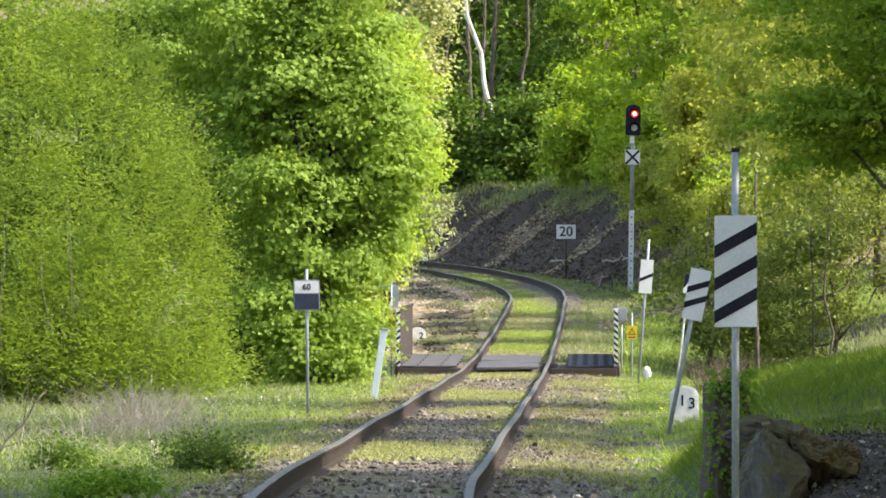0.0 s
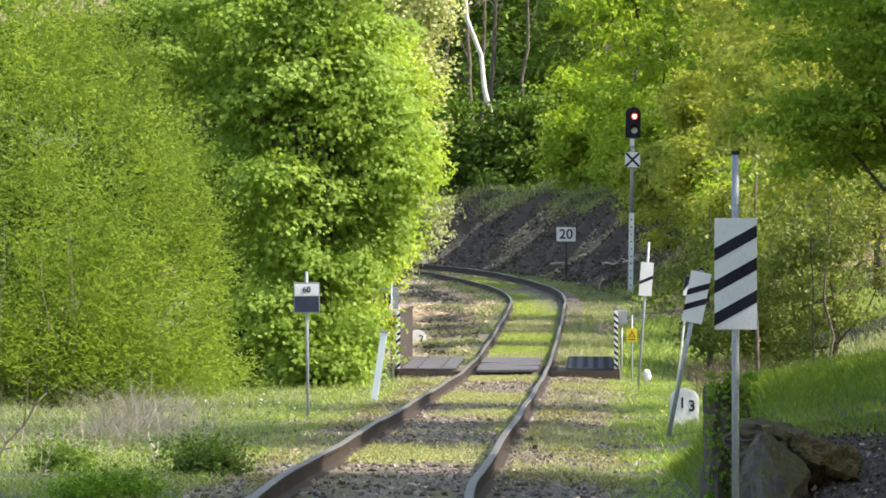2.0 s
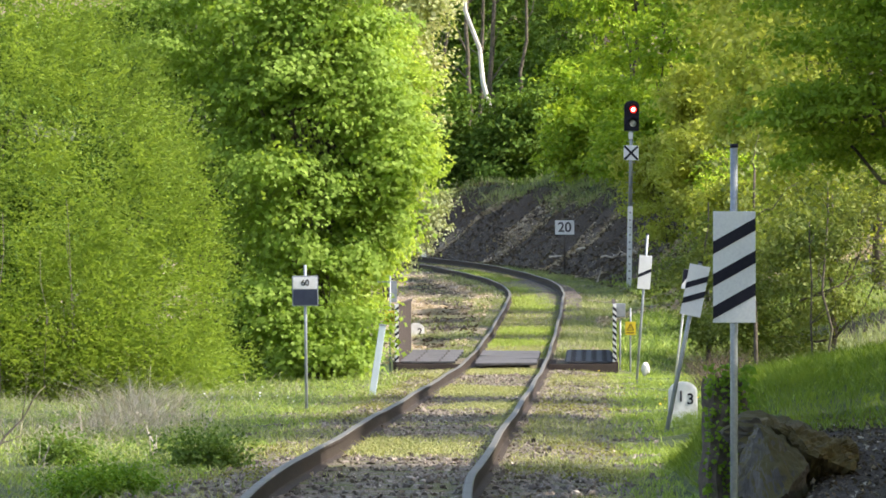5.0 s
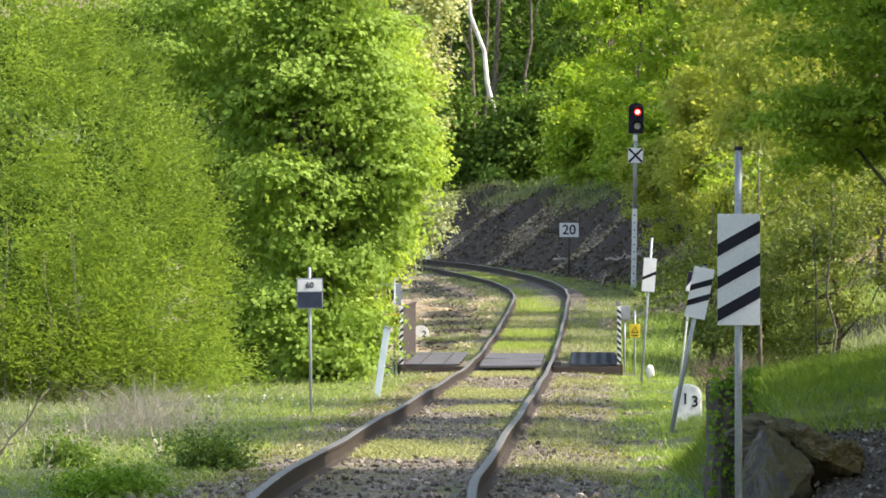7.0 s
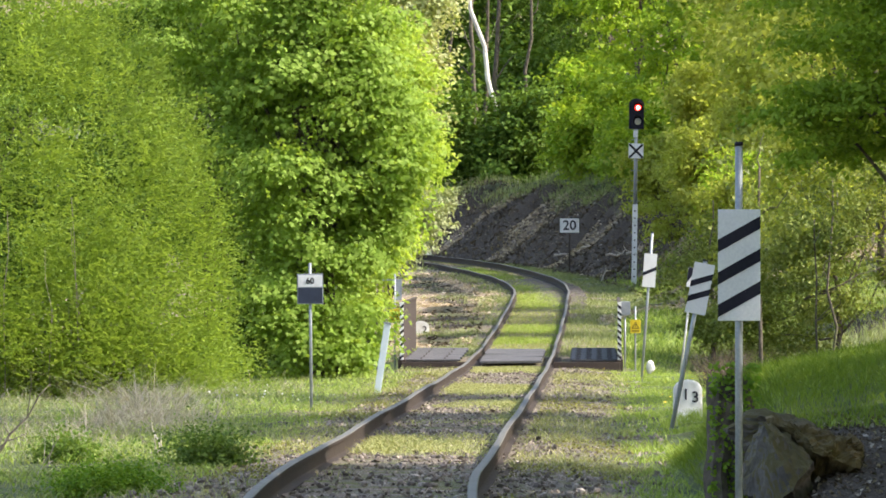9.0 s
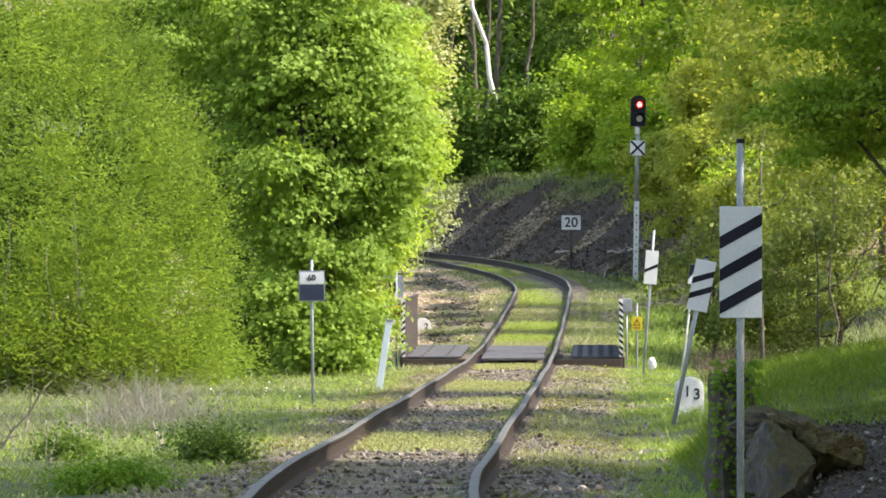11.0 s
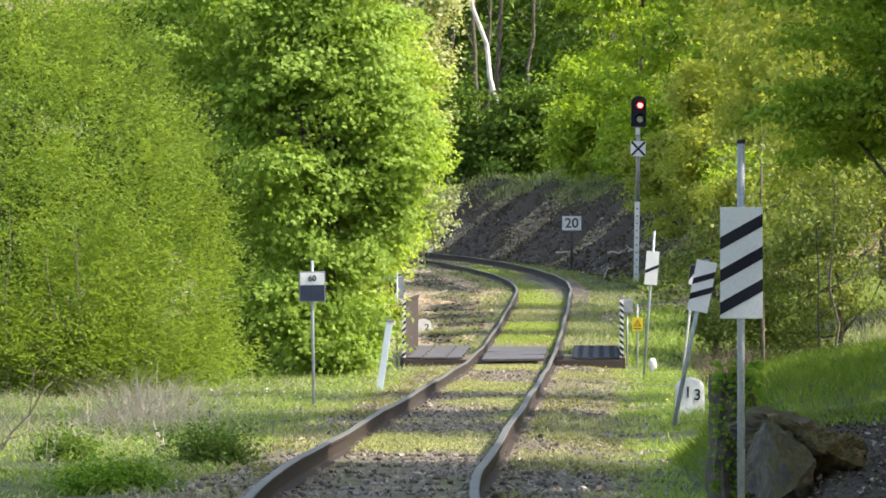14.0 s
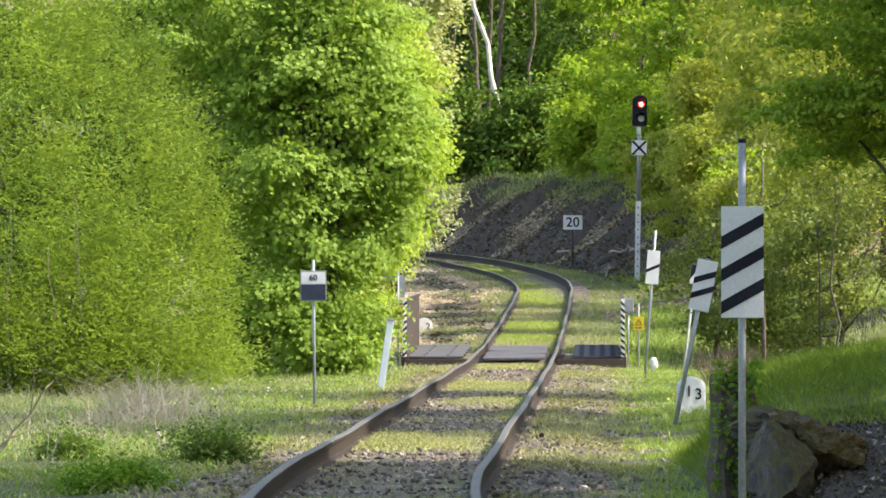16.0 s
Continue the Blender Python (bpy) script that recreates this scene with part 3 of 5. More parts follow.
def small_board():
    x, y, g = 4.776, 144.0, 0.0
    m = thing("wayside_board", "small white board with a black corner on a leaning white post", "railway sign", pose(x, y, g, 0, 7.0, 0))
    part("post", post_bm(1.72, 0.022, 0.9), M_WHITE, m)
    pl = part("plate", box(0.22, 0.008, 0.38, (0.015, -0.032, 1.58), 0.003), M_WHITE, m)
    part("corner", prism([(-0.095, 1.77), (0.125, 1.77), (0.02, 1.66), (-0.095, 1.47)], -0.040, -0.0375), M_BLACK, pl, "black corner field")
    part("edge", box(0.228, 0.004, 0.386, (0.015, -0.026, 1.58), 0.001), M_ZINC, pl)


small_board()


def board_sixty():
    x, y = -1.61, 92.9
    g = float(ground_z(x, y))
    m = thing("speed_board", "white and dark blue board marked 60 on a grey steel post", "railway sign", pose(x, y, g, 0, -0.6, 0))
    part("post", post_bm(1.69 - g, 0.019), M_ZINC, m)
    z = 1.36 - g
    pl = part("frame", box(0.33, 0.012, 0.385, (0, -0.03, z), 0.004), M_ZINC, m)
    part("upper_field", box(0.305, 0.004, 0.15, (0, -0.0375, z + 0.10), 0.001), M_WHITE, pl, "white field")
    part("lower_field", box(0.305, 0.004, 0.195, (0, -0.0375, z - 0.082), 0.001), M_NAVY, pl, "dark blue field")
    lettering("figures", "60", 0.105, M_BLACK, (0, -0.042, z + 0.10), pl, "black figures")


board_sixty()


def board_twenty():
    x, y = 4.2, 236.0
    g = float(ground_z(x, y))
    m = thing("speed_limit_board", "white board with a large black 20 on the bank", "railway sign", pose(x, y, g))
    z = 3.35 - g
    part("post", post_bm(z + 0.1, 0.025), M_BROWN, m)
    pl = part("plate", box(0.66, 0.01, 0.50, (0, -0.045, z), 0.004), M_BLACK, m)
    part("field", box(0.62, 0.004, 0.46, (0, -0.0525, z), 0.001), M_WHITE, pl, "white field")
    lettering("figures", "20", 0.44, M_BLACK, (0, -0.0575, z - 0.005), pl, "black figures", 1.0)


board_twenty()


def stone_marker(x, y, w, top, base, text, label, size):
    m = thing("hectometre_stone", label, "marker stone", pose(x, y, base, 0, 0, 0), group="hectometre stones")
    h = top - base
    o = [(-w / 2, -0.15)] + [(w / 2, -0.15), (w / 2 * 0.97, h - w * 0.32)]
    for k in range(1, 8):
        a = math.pi * k / 8
        o.append((w / 2 * 0.95 * math.cos(a), h - w * 0.32 + w * 0.32 * math.sin(a)))
    o.append((-w / 2 * 0.97, h - w * 0.32))
    bm = prism(o, -0.09, 0.09)
    bmesh.ops.bevel(bm, geom=[e for e in bm.edges if abs(e.verts[0].co.y - e.verts[1].co.y) < 1e-4], offset=0.018, segments=2, affect="EDGES")
    part("block", bm, M_STONEW, m)
    for ch, dx, dz in text:
        lettering("figure", ch, size, M_BLACK, (dx, -0.0925, h * 0.5 + dz), m, "black painted figure")


stone_marker(2.745, 81, 0.325, 0.365, -0.09, (("1", -0.025, 0.06), ("3", 0.08, 0.03)), "low whitewashed marker stone with figures 1 and 3", 0.17)
stone_marker(-0.42, 173, 0.40, 0.58, 0.10, (("2", 0.09, 0.03),), "low whitewashed marker stone with figure 2", 0.22)
stone_marker(-0.45, 256, 0.38, 2.80, 2.2, (("1", 0, 0.07),), "small pale marker stone beside the far curve", 0.14)


def rock_mesh(seed, sx, sy, sz, rough=0.25, sub=3):
    bm = bmesh.new()
    bmesh.ops.create_icosphere(bm, subdivisions=sub, radius=1)
    for v in bm.verts:
        n1 = noise.noise(v.co * 1.1 + Vector((seed * 7, 0, 0)))
        c = noise.cell(v.co * 1.6 + Vector((seed, seed, 0)))
        n2 = noise.noise(v.co * 4 + Vector((0, seed * 3, 0)))
        v.co *= 1 + rough * (1.3 * n1 + 0.25 * c + 0.3 * n2)
        v.co = Vector((v.co.x * sx, v.co.y * sy, v.co.z * sz))
    return bm


tagged(part("painted_stone", rock_mesh(9, 0.075, 0.07, 0.12, 0.15, 2), M_STONEW), "small whitewashed stone in the grass", "stone").location = (3.6, 125, 0.02)


def signal():
    x, y = 5.75, 216.7
    g = 1.12
    m = thing("light_signal", "tall main light signal showing red on a white mast", "railway signal", pose(x, y, g, 0, 0.9, 0))
    part("footing", box(0.34, 0.34, 0.7, (0, 0, -0.05), 0.02), M_CONC, m, "weathered concrete footing")
    mast = part("mast", box(0.15, 0.09, 2.5, (0, 0, 1.45), 0.01), M_WHITE, m, "white perforated lower mast")
    for k in range(11):
        part("hole", tube([(0.0, -0.048, 0.35 + k * 0.215), (0.0, -0.0455, 0.35 + k * 0.215)], [0.024, 0.024], 8), M_BLACK, mast)
    part("upper_mast", tube([(0, 0, 2.7), (0, 0, 4.0), (0, 0, 5.75)], [0.062, 0.055, 0.05]), M_ZINC, m, "grey tubular upper mast")
    z = 4.27
    pl = part("plate", box(0.44, 0.01, 0.44, (0, -0.08, z), 0.004), M_WHITE, m, "white square plate with a black cross")
    for a in (-45, 45):
        part("cross_arm", box(0.56, 0.004, 0.062, (0, -0.0885 - 0.003 * (a > 0), z), 0, pose(0, 0, 0, 0, a, 0)), M_BLACK, pl)
    hz = 5.36
    # tall head with a rounded top, two lamps under hoods
    o = [(-0.22, hz - 0.44), (0.22, hz - 0.44), (0.22, hz + 0.30)] + [(0.22 * math.cos(math.pi * k / 8), hz + 0.30 + 0.16 * math.sin(math.pi * k / 8)) for k in range(1, 8)] + [(-0.22, hz + 0.30)]
    head = part("signal_head", prism(o, -0.06, 0.12), M_BLACK, m, "black signal head")
    part("ladder_box", box(0.12, 0.2, 0.2, (-0.02, -0.0, hz - 0.58), 0.01), M_WHITE, m)
    for dz, mat, nm in ((0.19, M_RED, "lit_lens"), (-0.22, M_LENS, "unlit_lens")):
        bm = bmesh.new()
        bmesh.ops.create_uvsphere(bm, u_segments=16, v_segments=8, radius=0.1)
        bmesh.ops.scale(bm, vec=(1, 0.35, 1), verts=bm.verts)
        bmesh.ops.translate(bm, vec=(0.04, -0.07, hz + dz), verts=bm.verts)
        lens = part(nm, bm, mat, head, "glowing red lens" if mat is M_RED else "pale unlit lens")
        if mat is M_RED:
            bm = bmesh.new()
            bmesh.ops.create_uvsphere(bm, u_segments=12, v_segments=8, radius=0.06)
            bmesh.ops.scale(bm, vec=(1, 0.4, 1), verts=bm.verts)
            bmesh.ops.translate(bm, vec=(0.04, -0.09, hz + dz), verts=bm.verts)
            part("lamp_core", bm, M_CORE, lens, "white-hot centre of the lens")
        bm = bmesh.new()
        ra = 0.15
        a0 = [(0.04 + ra * math.cos(t), hz + dz + ra * math.sin(t)) for t in np.linspace(-0.3, math.pi + 0.3, 14)]
        v0 = [bm.verts.new((p[0], -0.06, p[1])) for p in a0]
        v1 = [bm.verts.new((p[0], -0.30, p[1] + 0.02)) for p in a0]
        for k in range(13):
            bm.faces.new((v0[k], v0[k + 1], v1[k + 1], v1[k]))
        bmesh.ops.solidify(bm, geom=bm.faces[:], thickness=0.008)
        part("hood", bm, M_BLACK, head)
    for k in range(9):
        part("rung", box(0.26, 0.02, 0.02, (0, 0.12, 2.8 + k * 0.3)), M_ZINC, m)


signal()


def warning_sign(x, y, z, post_top, side):
    g = float(ground_z(x, y))
    m = thing("warning_sign", "small yellow warning plate with a black triangle on a thin post", "warning sign", pose(x, y, g), group="warning signs")
    part("post", post_bm(post_top - g, 0.016, 1.9), M_ZINC, m)
    pl = part("plate", box(0.195, 0.006, 0.25, (0.0, -0.025, z - g), 0.003), M_YELLOW, m, "yellow plate")
    zz = z - g + 0.02
    o = [(-0.07, zz - 0.06), (0.07, zz - 0.06), (0.0, zz + 0.07)]
    i = [(-0.046, zz - 0.046), (0.046, zz - 0.046), (0.0, zz + 0.042)]
    part("triangle", prism(o, -0.031, -0.0285), M_BLACK, pl)
    part("triangle_field", prism(i, -0.0335, -0.0313), M_YELLOW, pl)
    part("mark", box(0.010, 0.002, 0.04, (0, -0.0348, zz - 0.012)), M_BLACK, pl)
    part("writing_bar", box(0.13, 0.002, 0.018, (0, -0.0292, z - g - 0.085)), M_BLACK, pl)
    return m


warning_sign(3.70, 138.3, 0.64, 1.02, 1)
w2 = warning_sign(-0.86, 144.0, 0.83, 1.64, -1)
part("grey_back", box(0.15, 0.01, 0.42, (0.06, 0.03, 1.33 - w2.location.z), 0.004), M_ZINC, w2, "grey back of another plate")
part("arm", box(0.30, 0.03, 0.03, (-0.1, 0.03, 1.52 - w2.location.z), 0.004), M_ZINC, w2)
eb = thing("equipment_box", "small grey metal box on a short post by the bridge", "box", pose(3.52, 138.9, 0.0))
part("post", post_bm(0.8, 0.02, 1.0), M_ZINC, eb)
part("case", box(0.2, 0.14, 0.26, (0.0, -0.02, 0.98), 0.012), M_ZINC, eb)

lp = thing("leaning_post", "pale leaning square post beside the track", "post", pose(-0.88, 108, 0.0, 0, 8.5, 0))
part("shaft", box(0.098, 0.09, 1.15, (0, 0, 0.28), 0.006), M_PALE, lp)
part("head", box(0.115, 0.105, 0.03, (0, 0, 0.862), 0.004), M_ZINC, lp)


# ---- trees ----
SWAYING = []


def limb_pts(rng, a, b, n=6, wob=0.12):
    a, b = np.array(a, float), np.array(b, float)
    L = np.linalg.norm(b - a)
    pts = [a + (b - a) * t + rng.normal(size=3) * wob * L * 0.25 * math.sin(math.pi * t) for t in np.linspace(0, 1, n)]
    return [Vector(p) for p in pts]


def tree(name, label, x, y, height, r0, lobes, crown, bark, leaf, seed, z=None, lean=(0, 0), group="", reach=0.3):
    """A tree at x, y: trunk, limbs to its lobes, and a crown of leaf sprays. Lobes are in the tree's own space."""
    rng = np.random.default_rng(seed)
    g = float(ground_z(x, y)) if z is None else z
    t = thing(name, label, "tree" if "bush" not in name and "shrub" not in name else "bush", pose(x, y, g - 0.05), group)
    top = (lean[0], lean[1], height)
    pts = limb_pts(rng, (0, 0, -0.3), top, 9, 0.06)
    part("trunk", tube(pts, list(np.linspace(r0, r0 * 0.18, 9)), 9), bark, t)
    for c, r, share in lobes:
        for k in range(4):
            a = pts[rng.integers(2, 7) if reach > 0.1 else rng.integers(1, 3)]
            e = np.array(c) + np.clip(rng.normal(size=3), -1.3, 1.3) * np.array(r) * reach
            part("limb", tube(limb_pts(rng, a, e, 6, 0.2), list(np.linspace(r0 * 0.36, r0 * 0.05, 6)), 6), bark, t)
    crown = dict(crown)
    split, count, width, thick, least, fill = (crown.pop(k, d) for k, d in (("split", 1), ("boughs", 0), ("bough_size", 0.7), ("bough_thick", 0.42), ("least", 0.35), ("fill", 0)))
    masses = boughs(rng, lobes, count, width, thick, least) if count else lobes
    if fill:
        whole = sum(m[2] for m in masses)
        masses = masses + [(c, tuple(0.95 * a for a in r), fill * whole * w / sum(l[2] for l in lobes)) for c, r, w in lobes]
    for k in range(split):
        mine = masses[k::split]
        few = dict(crown, sprays=int(crown["sprays"] * sum(m[2] for m in mine) / sum(m[2] for m in masses)))
        ob = soup("crown" if split == 1 else "foliage", spray_crown(rng, mine, **few), 8 if few.get("palmate") else 4, leaf, t)
        if split > 1:
            SWAYING.append(ob)
    return t


# willow: a dense rounded dome down to the ground
def build_willow():
    lobes = [((0.05, 0, 0.9), (4.3, 3.7, 6.5), 11), ((2.1, -1.6, 0.6), (1.75, 1.7, 2.3), 1.6), ((-2.5, -2.2, 1.4), (2.2, 2.0, 4.0), 2.0), ((-0.3, -3.0, 0.5), (2.4, 1.0, 1.3), 2.0), ((2.4, -2.3, 0.4), (1.2, 1.0, 1.0), 0.8)]
    willow = tree("willow_tree", "broad rounded willow in fresh yellow-green leaf reaching the ground", -7.15, 113, 6.2, 0.13, lobes,
         dict(sprays=6000, per=54, spread=0.48, size=0.068, narrow=0.5, scatter_normals=0.2, hang=-1.1, flat=0.4, inner=0.78, lump=0.05, boughs=190, bough_size=0.55, bough_thick=1.1, least=0.86, fill=1.7, split=6), M_BARK, M_WILLOW, 11, z=-0.3, reach=0.05)
    rng = np.random.default_rng(12)
    for k in range(14):
        a = rng.uniform(-0.75, 0.62)
        r = rng.uniform(3.2, 3.75)
        foot = (3.95 * math.sin(a) * 0.95, -r * math.cos(a), 0.0)
        tip = (foot[0] * 0.93 + rng.normal() * 0.1, foot[1] * 0.97, rng.uniform(1.2, 3.2))
        part("stem", tube(limb_pts(rng, foot, tip, 6, 0.05), list(np.linspace(0.009, 0.003, 6)), 5), M_TWIG, willow, "slender pinkish grey stem")


build_willow()


def build_maple():
    lobes = [((-0.25, 0.2, 4.6), (1.6, 1.7, 2.6), 8.4), ((0.0, -0.3, 1.6), (0.95, 1.2, 1.7), 3.4), ((1.2, -0.1, 4.3), (0.85, 0.9, 1.15), 2.0), ((0.75, -0.2, 3.0), (0.8, 0.9, 0.9), 1.4),
             ((0.3, -0.5, 0.75), (0.62, 0.8, 0.9), 1.2), ((0.75, 0.3, 5.6), (0.95, 1.0, 1.2), 1.8), ((-1.2, 0.2, 6.4), (1.9, 1.6, 1.7), 3), ((0.35, 0, 6.9), (1.2, 1.2, 1.2), 2)]
    tree("maple_tree", "tall dense maple in full green leaf beside the line", -2.1, 126, 7.4, 0.2, lobes,
         dict(sprays=3700, per=25, spread=0.44, size=0.095, hang=0.45, flat=0.2, inner=0.45, lump=0.22, scatter_normals=0.32, palmate=True, boughs=150, bough_size=0.62, bough_thick=0.34, fill=0.22, split=8), M_BARK, M_MAPLE, 21, z=-0.55)


build_maple()

# added tree: its dark leaves stand for the maple's own shaded inside
tree("dark_gap_tree", "dark-leaved tree added to paint the shaded gap between willow and maple", -4.1, 128.6, 6.6, 0.09,
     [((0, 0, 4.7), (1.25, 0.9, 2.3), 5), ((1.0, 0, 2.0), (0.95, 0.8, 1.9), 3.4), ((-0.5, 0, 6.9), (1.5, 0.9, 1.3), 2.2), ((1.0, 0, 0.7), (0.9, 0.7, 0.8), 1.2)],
     dict(sprays=1500, per=24, spread=0.42, size=0.09, narrow=0.55, hang=0.3, flat=0.2, inner=0.4, lump=0.2, boughs=90, bough_size=0.5, bough_thick=0.35, split=3), M_BARK, M_SHADED, 25, z=-0.55)
tree("lime_tree", "young lime in sunny yellow-green leaf behind the maple", -1.78, 158, 8, 0.09,
     [((0.8, 0, 4.7), (0.65, 0.9, 1.3), 4), ((0.3, 0, 3.0), (0.6, 0.9, 1.1), 3), ((0.85, 0, 6.6), (0.72, 0.9, 1.4), 3), ((0.1, 0, 2.0), (0.5, 0.7, 0.6), 1.0)],
     dict(sprays=1100, per=24, spread=0.4, size=0.12, narrow=0.6, hang=0.2, flat=0.35, inner=0.4, lump=0.2, boughs=70, bough_size=0.45, split=3), M_BARK, M_SUNNY, 30, z=-0.4)
tree("blossoming_tree", "slender tree in pale blossom and young leaf", -1.85, 186, 9.5, 0.10,
     [((0.75, 0, 7.2), (0.85, 1.2, 1.8), 5), ((1.1, 0, 9), (1.1, 1.2, 1.6), 3)],
     dict(sprays=700, per=18, spread=0.5, size=0.12, narrow=0.7, hang=0.1, flat=0.5, inner=0.35, lump=0.2, boughs=40, bough_size=0.6), M_BARK, M_BLOSSOM, 31, z=-0.3)
tree("silvery_bush", "grey-green bush leaning out over the line", -1.3, 190, 3.4, 0.05,
     [((1.0, 0, 2.9), (0.75, 0.8, 0.6), 3), ((0.3, 0, 2.2), (0.9, 0.9, 0.9), 3)],
     dict(sprays=330, per=20, spread=0.4, size=0.11, narrow=0.55, hang=0.1, flat=0.5, inner=0.3, lump=0.25), M_BARK, M_GREYLEAF, 32)


# woods on the bank and behind: four kinds of tree, repeated at their own turn
def forest_kind(name, label, height, r0, lobes, crown, bark, leaf, seed, at):
    return tree(name, label, at[0], at[1], height, r0, lobes, crown, bark, leaf, seed, group="woodland trees")


BEECH = [((0, 0, 5.2), (2.4, 2.4, 2.8), 6), ((0.5, -0.5, 2.4), (2.1, 2.0, 1.5), 4), ((-0.7, 0.3, 8.0), (1.9, 1.9, 1.9), 3)]
OAK = [((0, 0, 5.0), (2.2, 2.2, 3.0), 6), ((-0.6, -0.4, 2.4), (1.8, 1.7, 1.5), 3), ((0.5, 0.3, 7.8), (1.8, 1.8, 1.8), 3)]


def build_woods():
    beech = forest_kind("beech_tree", "young beech in bright green leaf on the wooded bank", 10, 0.12, BEECH,
                        dict(sprays=620, per=18, spread=0.6, size=0.20, narrow=0.62, hang=0.1, flat=0.25, inner=0.4, lump=0.2, boughs=60, bough_size=0.85), M_BARK, M_FOREST, 41, on_line(245, 10.5))
    oak = forest_kind("oak_tree", "young oak with thin yellow-green spring foliage", 10, 0.11, OAK,
                      dict(sprays=600, per=18, spread=0.6, size=0.17, narrow=0.55, hang=0.05, flat=0.5, inner=0.3, lump=0.25, boughs=60, bough_size=0.8), M_BARK, M_YOUNG, 42, on_line(213, 8.2))
    # coarse-leaved tree, placed only outside the view to block sun
    tall = tree("unseen_shade_tree", "tall leafy tree out of view, added to shade the foreground", 8.6, 52, 12, 0.2, BEECH,
                dict(sprays=300, per=12, spread=0.8, size=0.36, narrow=0.7, hang=0.1, flat=0.3, inner=0.4, lump=0.2, boughs=50, bough_size=0.9), M_BARK, M_FOREST, 43, group="tall trees")
    # backing trees in the darkened leaf, for the shaded depth of the woods
    dim = forest_kind("hornbeam_tree", "hornbeam deep in the woods, leaves coloured dark for shade", 10, 0.11, BEECH,
                      dict(sprays=620, per=18, spread=0.6, size=0.18, narrow=0.62, hang=0.1, flat=0.25, inner=0.4, lump=0.2, boughs=60, bough_size=0.8), M_BARK, M_SHADED, 44, (0.6, 296))
    rng = random.Random(8)
    spots = []
    for s, u in ((255, 10.0), (248, 9.4), (241, 10.2), (234, 9.4), (227, 9.8), (259, 13), (251, 13.8), (243, 13), (235, 13.8), (226, 13), (256, 14.5), (250, 17), (244, 16.5), (272, 15), (296, 10)):
        spots.append((*on_line(s, u), beech))
    for s, u in ((219, 7.4), (214, 8.4), (222, 9.6), (229, 8.8), (184, 7.8), (192, 12), (178, 12), (168, 8.6), (150, 10.5), (172, 15), (184, 17)):
        spots.append((*on_line(s, u), oak))
    for x, y in ((1.5, 287), (3.2, 292), (-0.2, 293), (-2.2, 290), (5.0, 286), (1.0, 300), (3.8, 302), (-1.2, 302), (6.5, 280)):
        spots.append((x, y, dim))
    for x, y, kind in spots:
        x, y = x + rng.uniform(-0.5, 0.5), y + rng.uniform(-0.8, 0.8)
        c = copy_thing(kind, pose(x, y, float(ground_z(x, y)) - 0.1, rng.uniform(-4, 4), rng.uniform(-4, 4), rng.uniform(0, 360)))
        k = rng.uniform(0.85, 1.2)
        c.scale = (k, k, k * rng.uniform(0.9, 1.1))
    # woods inside the curve, behind the willow and the maple
    for x, y in ((-3.6, 170), (-6.5, 160), (-9.5, 158), (-5.0, 190), (-3.0, 205), (-4.2, 152), (-8, 172), (-10.5, 185), (-7.5, 200)):
        c = copy_thing(dim, pose(x, y, float(ground_z(x, y)) - 0.1, rng.uniform(-4, 4), rng.uniform(-4, 4), rng.uniform(0, 360)))
    # tall trees right of the line, out of view, added so their crowns shade the foreground
    for x, y in ((6.6, 44), (7.0, 36), (11.6, 56), (13.4, 76), (14.8, 60), (12.8, 101), (6.8, 29), (7.6, 49), (9.0, 46), (9.6, 41.5), (11.6, 84)):
        c = copy_thing(tall, pose(x, y, float(ground_z(x, y)) - 0.1, 0, 0, rng.uniform(0, 360)))
        k = 1.05 if x < 8 else 1.4
        c.scale = (k, k, k * 1.1)
    # undergrowth along the top of the bank
    bush = tree("undergrowth_bush", "leafy green undergrowth at the edge of the woods", *on_line(236, 7.2), 1.8, 0.035,
                [((0, 0, 1.1), (1.1, 1.0, 0.9), 3), ((0.5, 0, 1.7), (0.8, 0.8, 0.7), 2)],
                dict(sprays=260, per=18, spread=0.45, size=0.15, narrow=0.62, hang=0.1, flat=0.3, inner=0.3, lump=0.25), M_BARK, M_FOREST, 45, group="undergrowth")
    for s, u, k in ((228, 7.4, 1.1), (223, 6.6, 0.9), (242, 7.8, 1.2), (248, 7.4, 1.0), (255, 8, 1.3), (232, 8.6, 1.5), (245, 9, 1.5), (252, 8.8, 1.3), (217, 6.2, 0.8), (209, 6.0, 1.0), (203, 5.4, 0.8), (239, 8.2, 1.6)):
        x, y = on_line(s, u)
        c = copy_thing(bush, pose(x, y, float(ground_z(x, y)) - 0.1, 0, 0, rng.uniform(0, 360)))
        c.scale = (k, k, k)


build_woods()


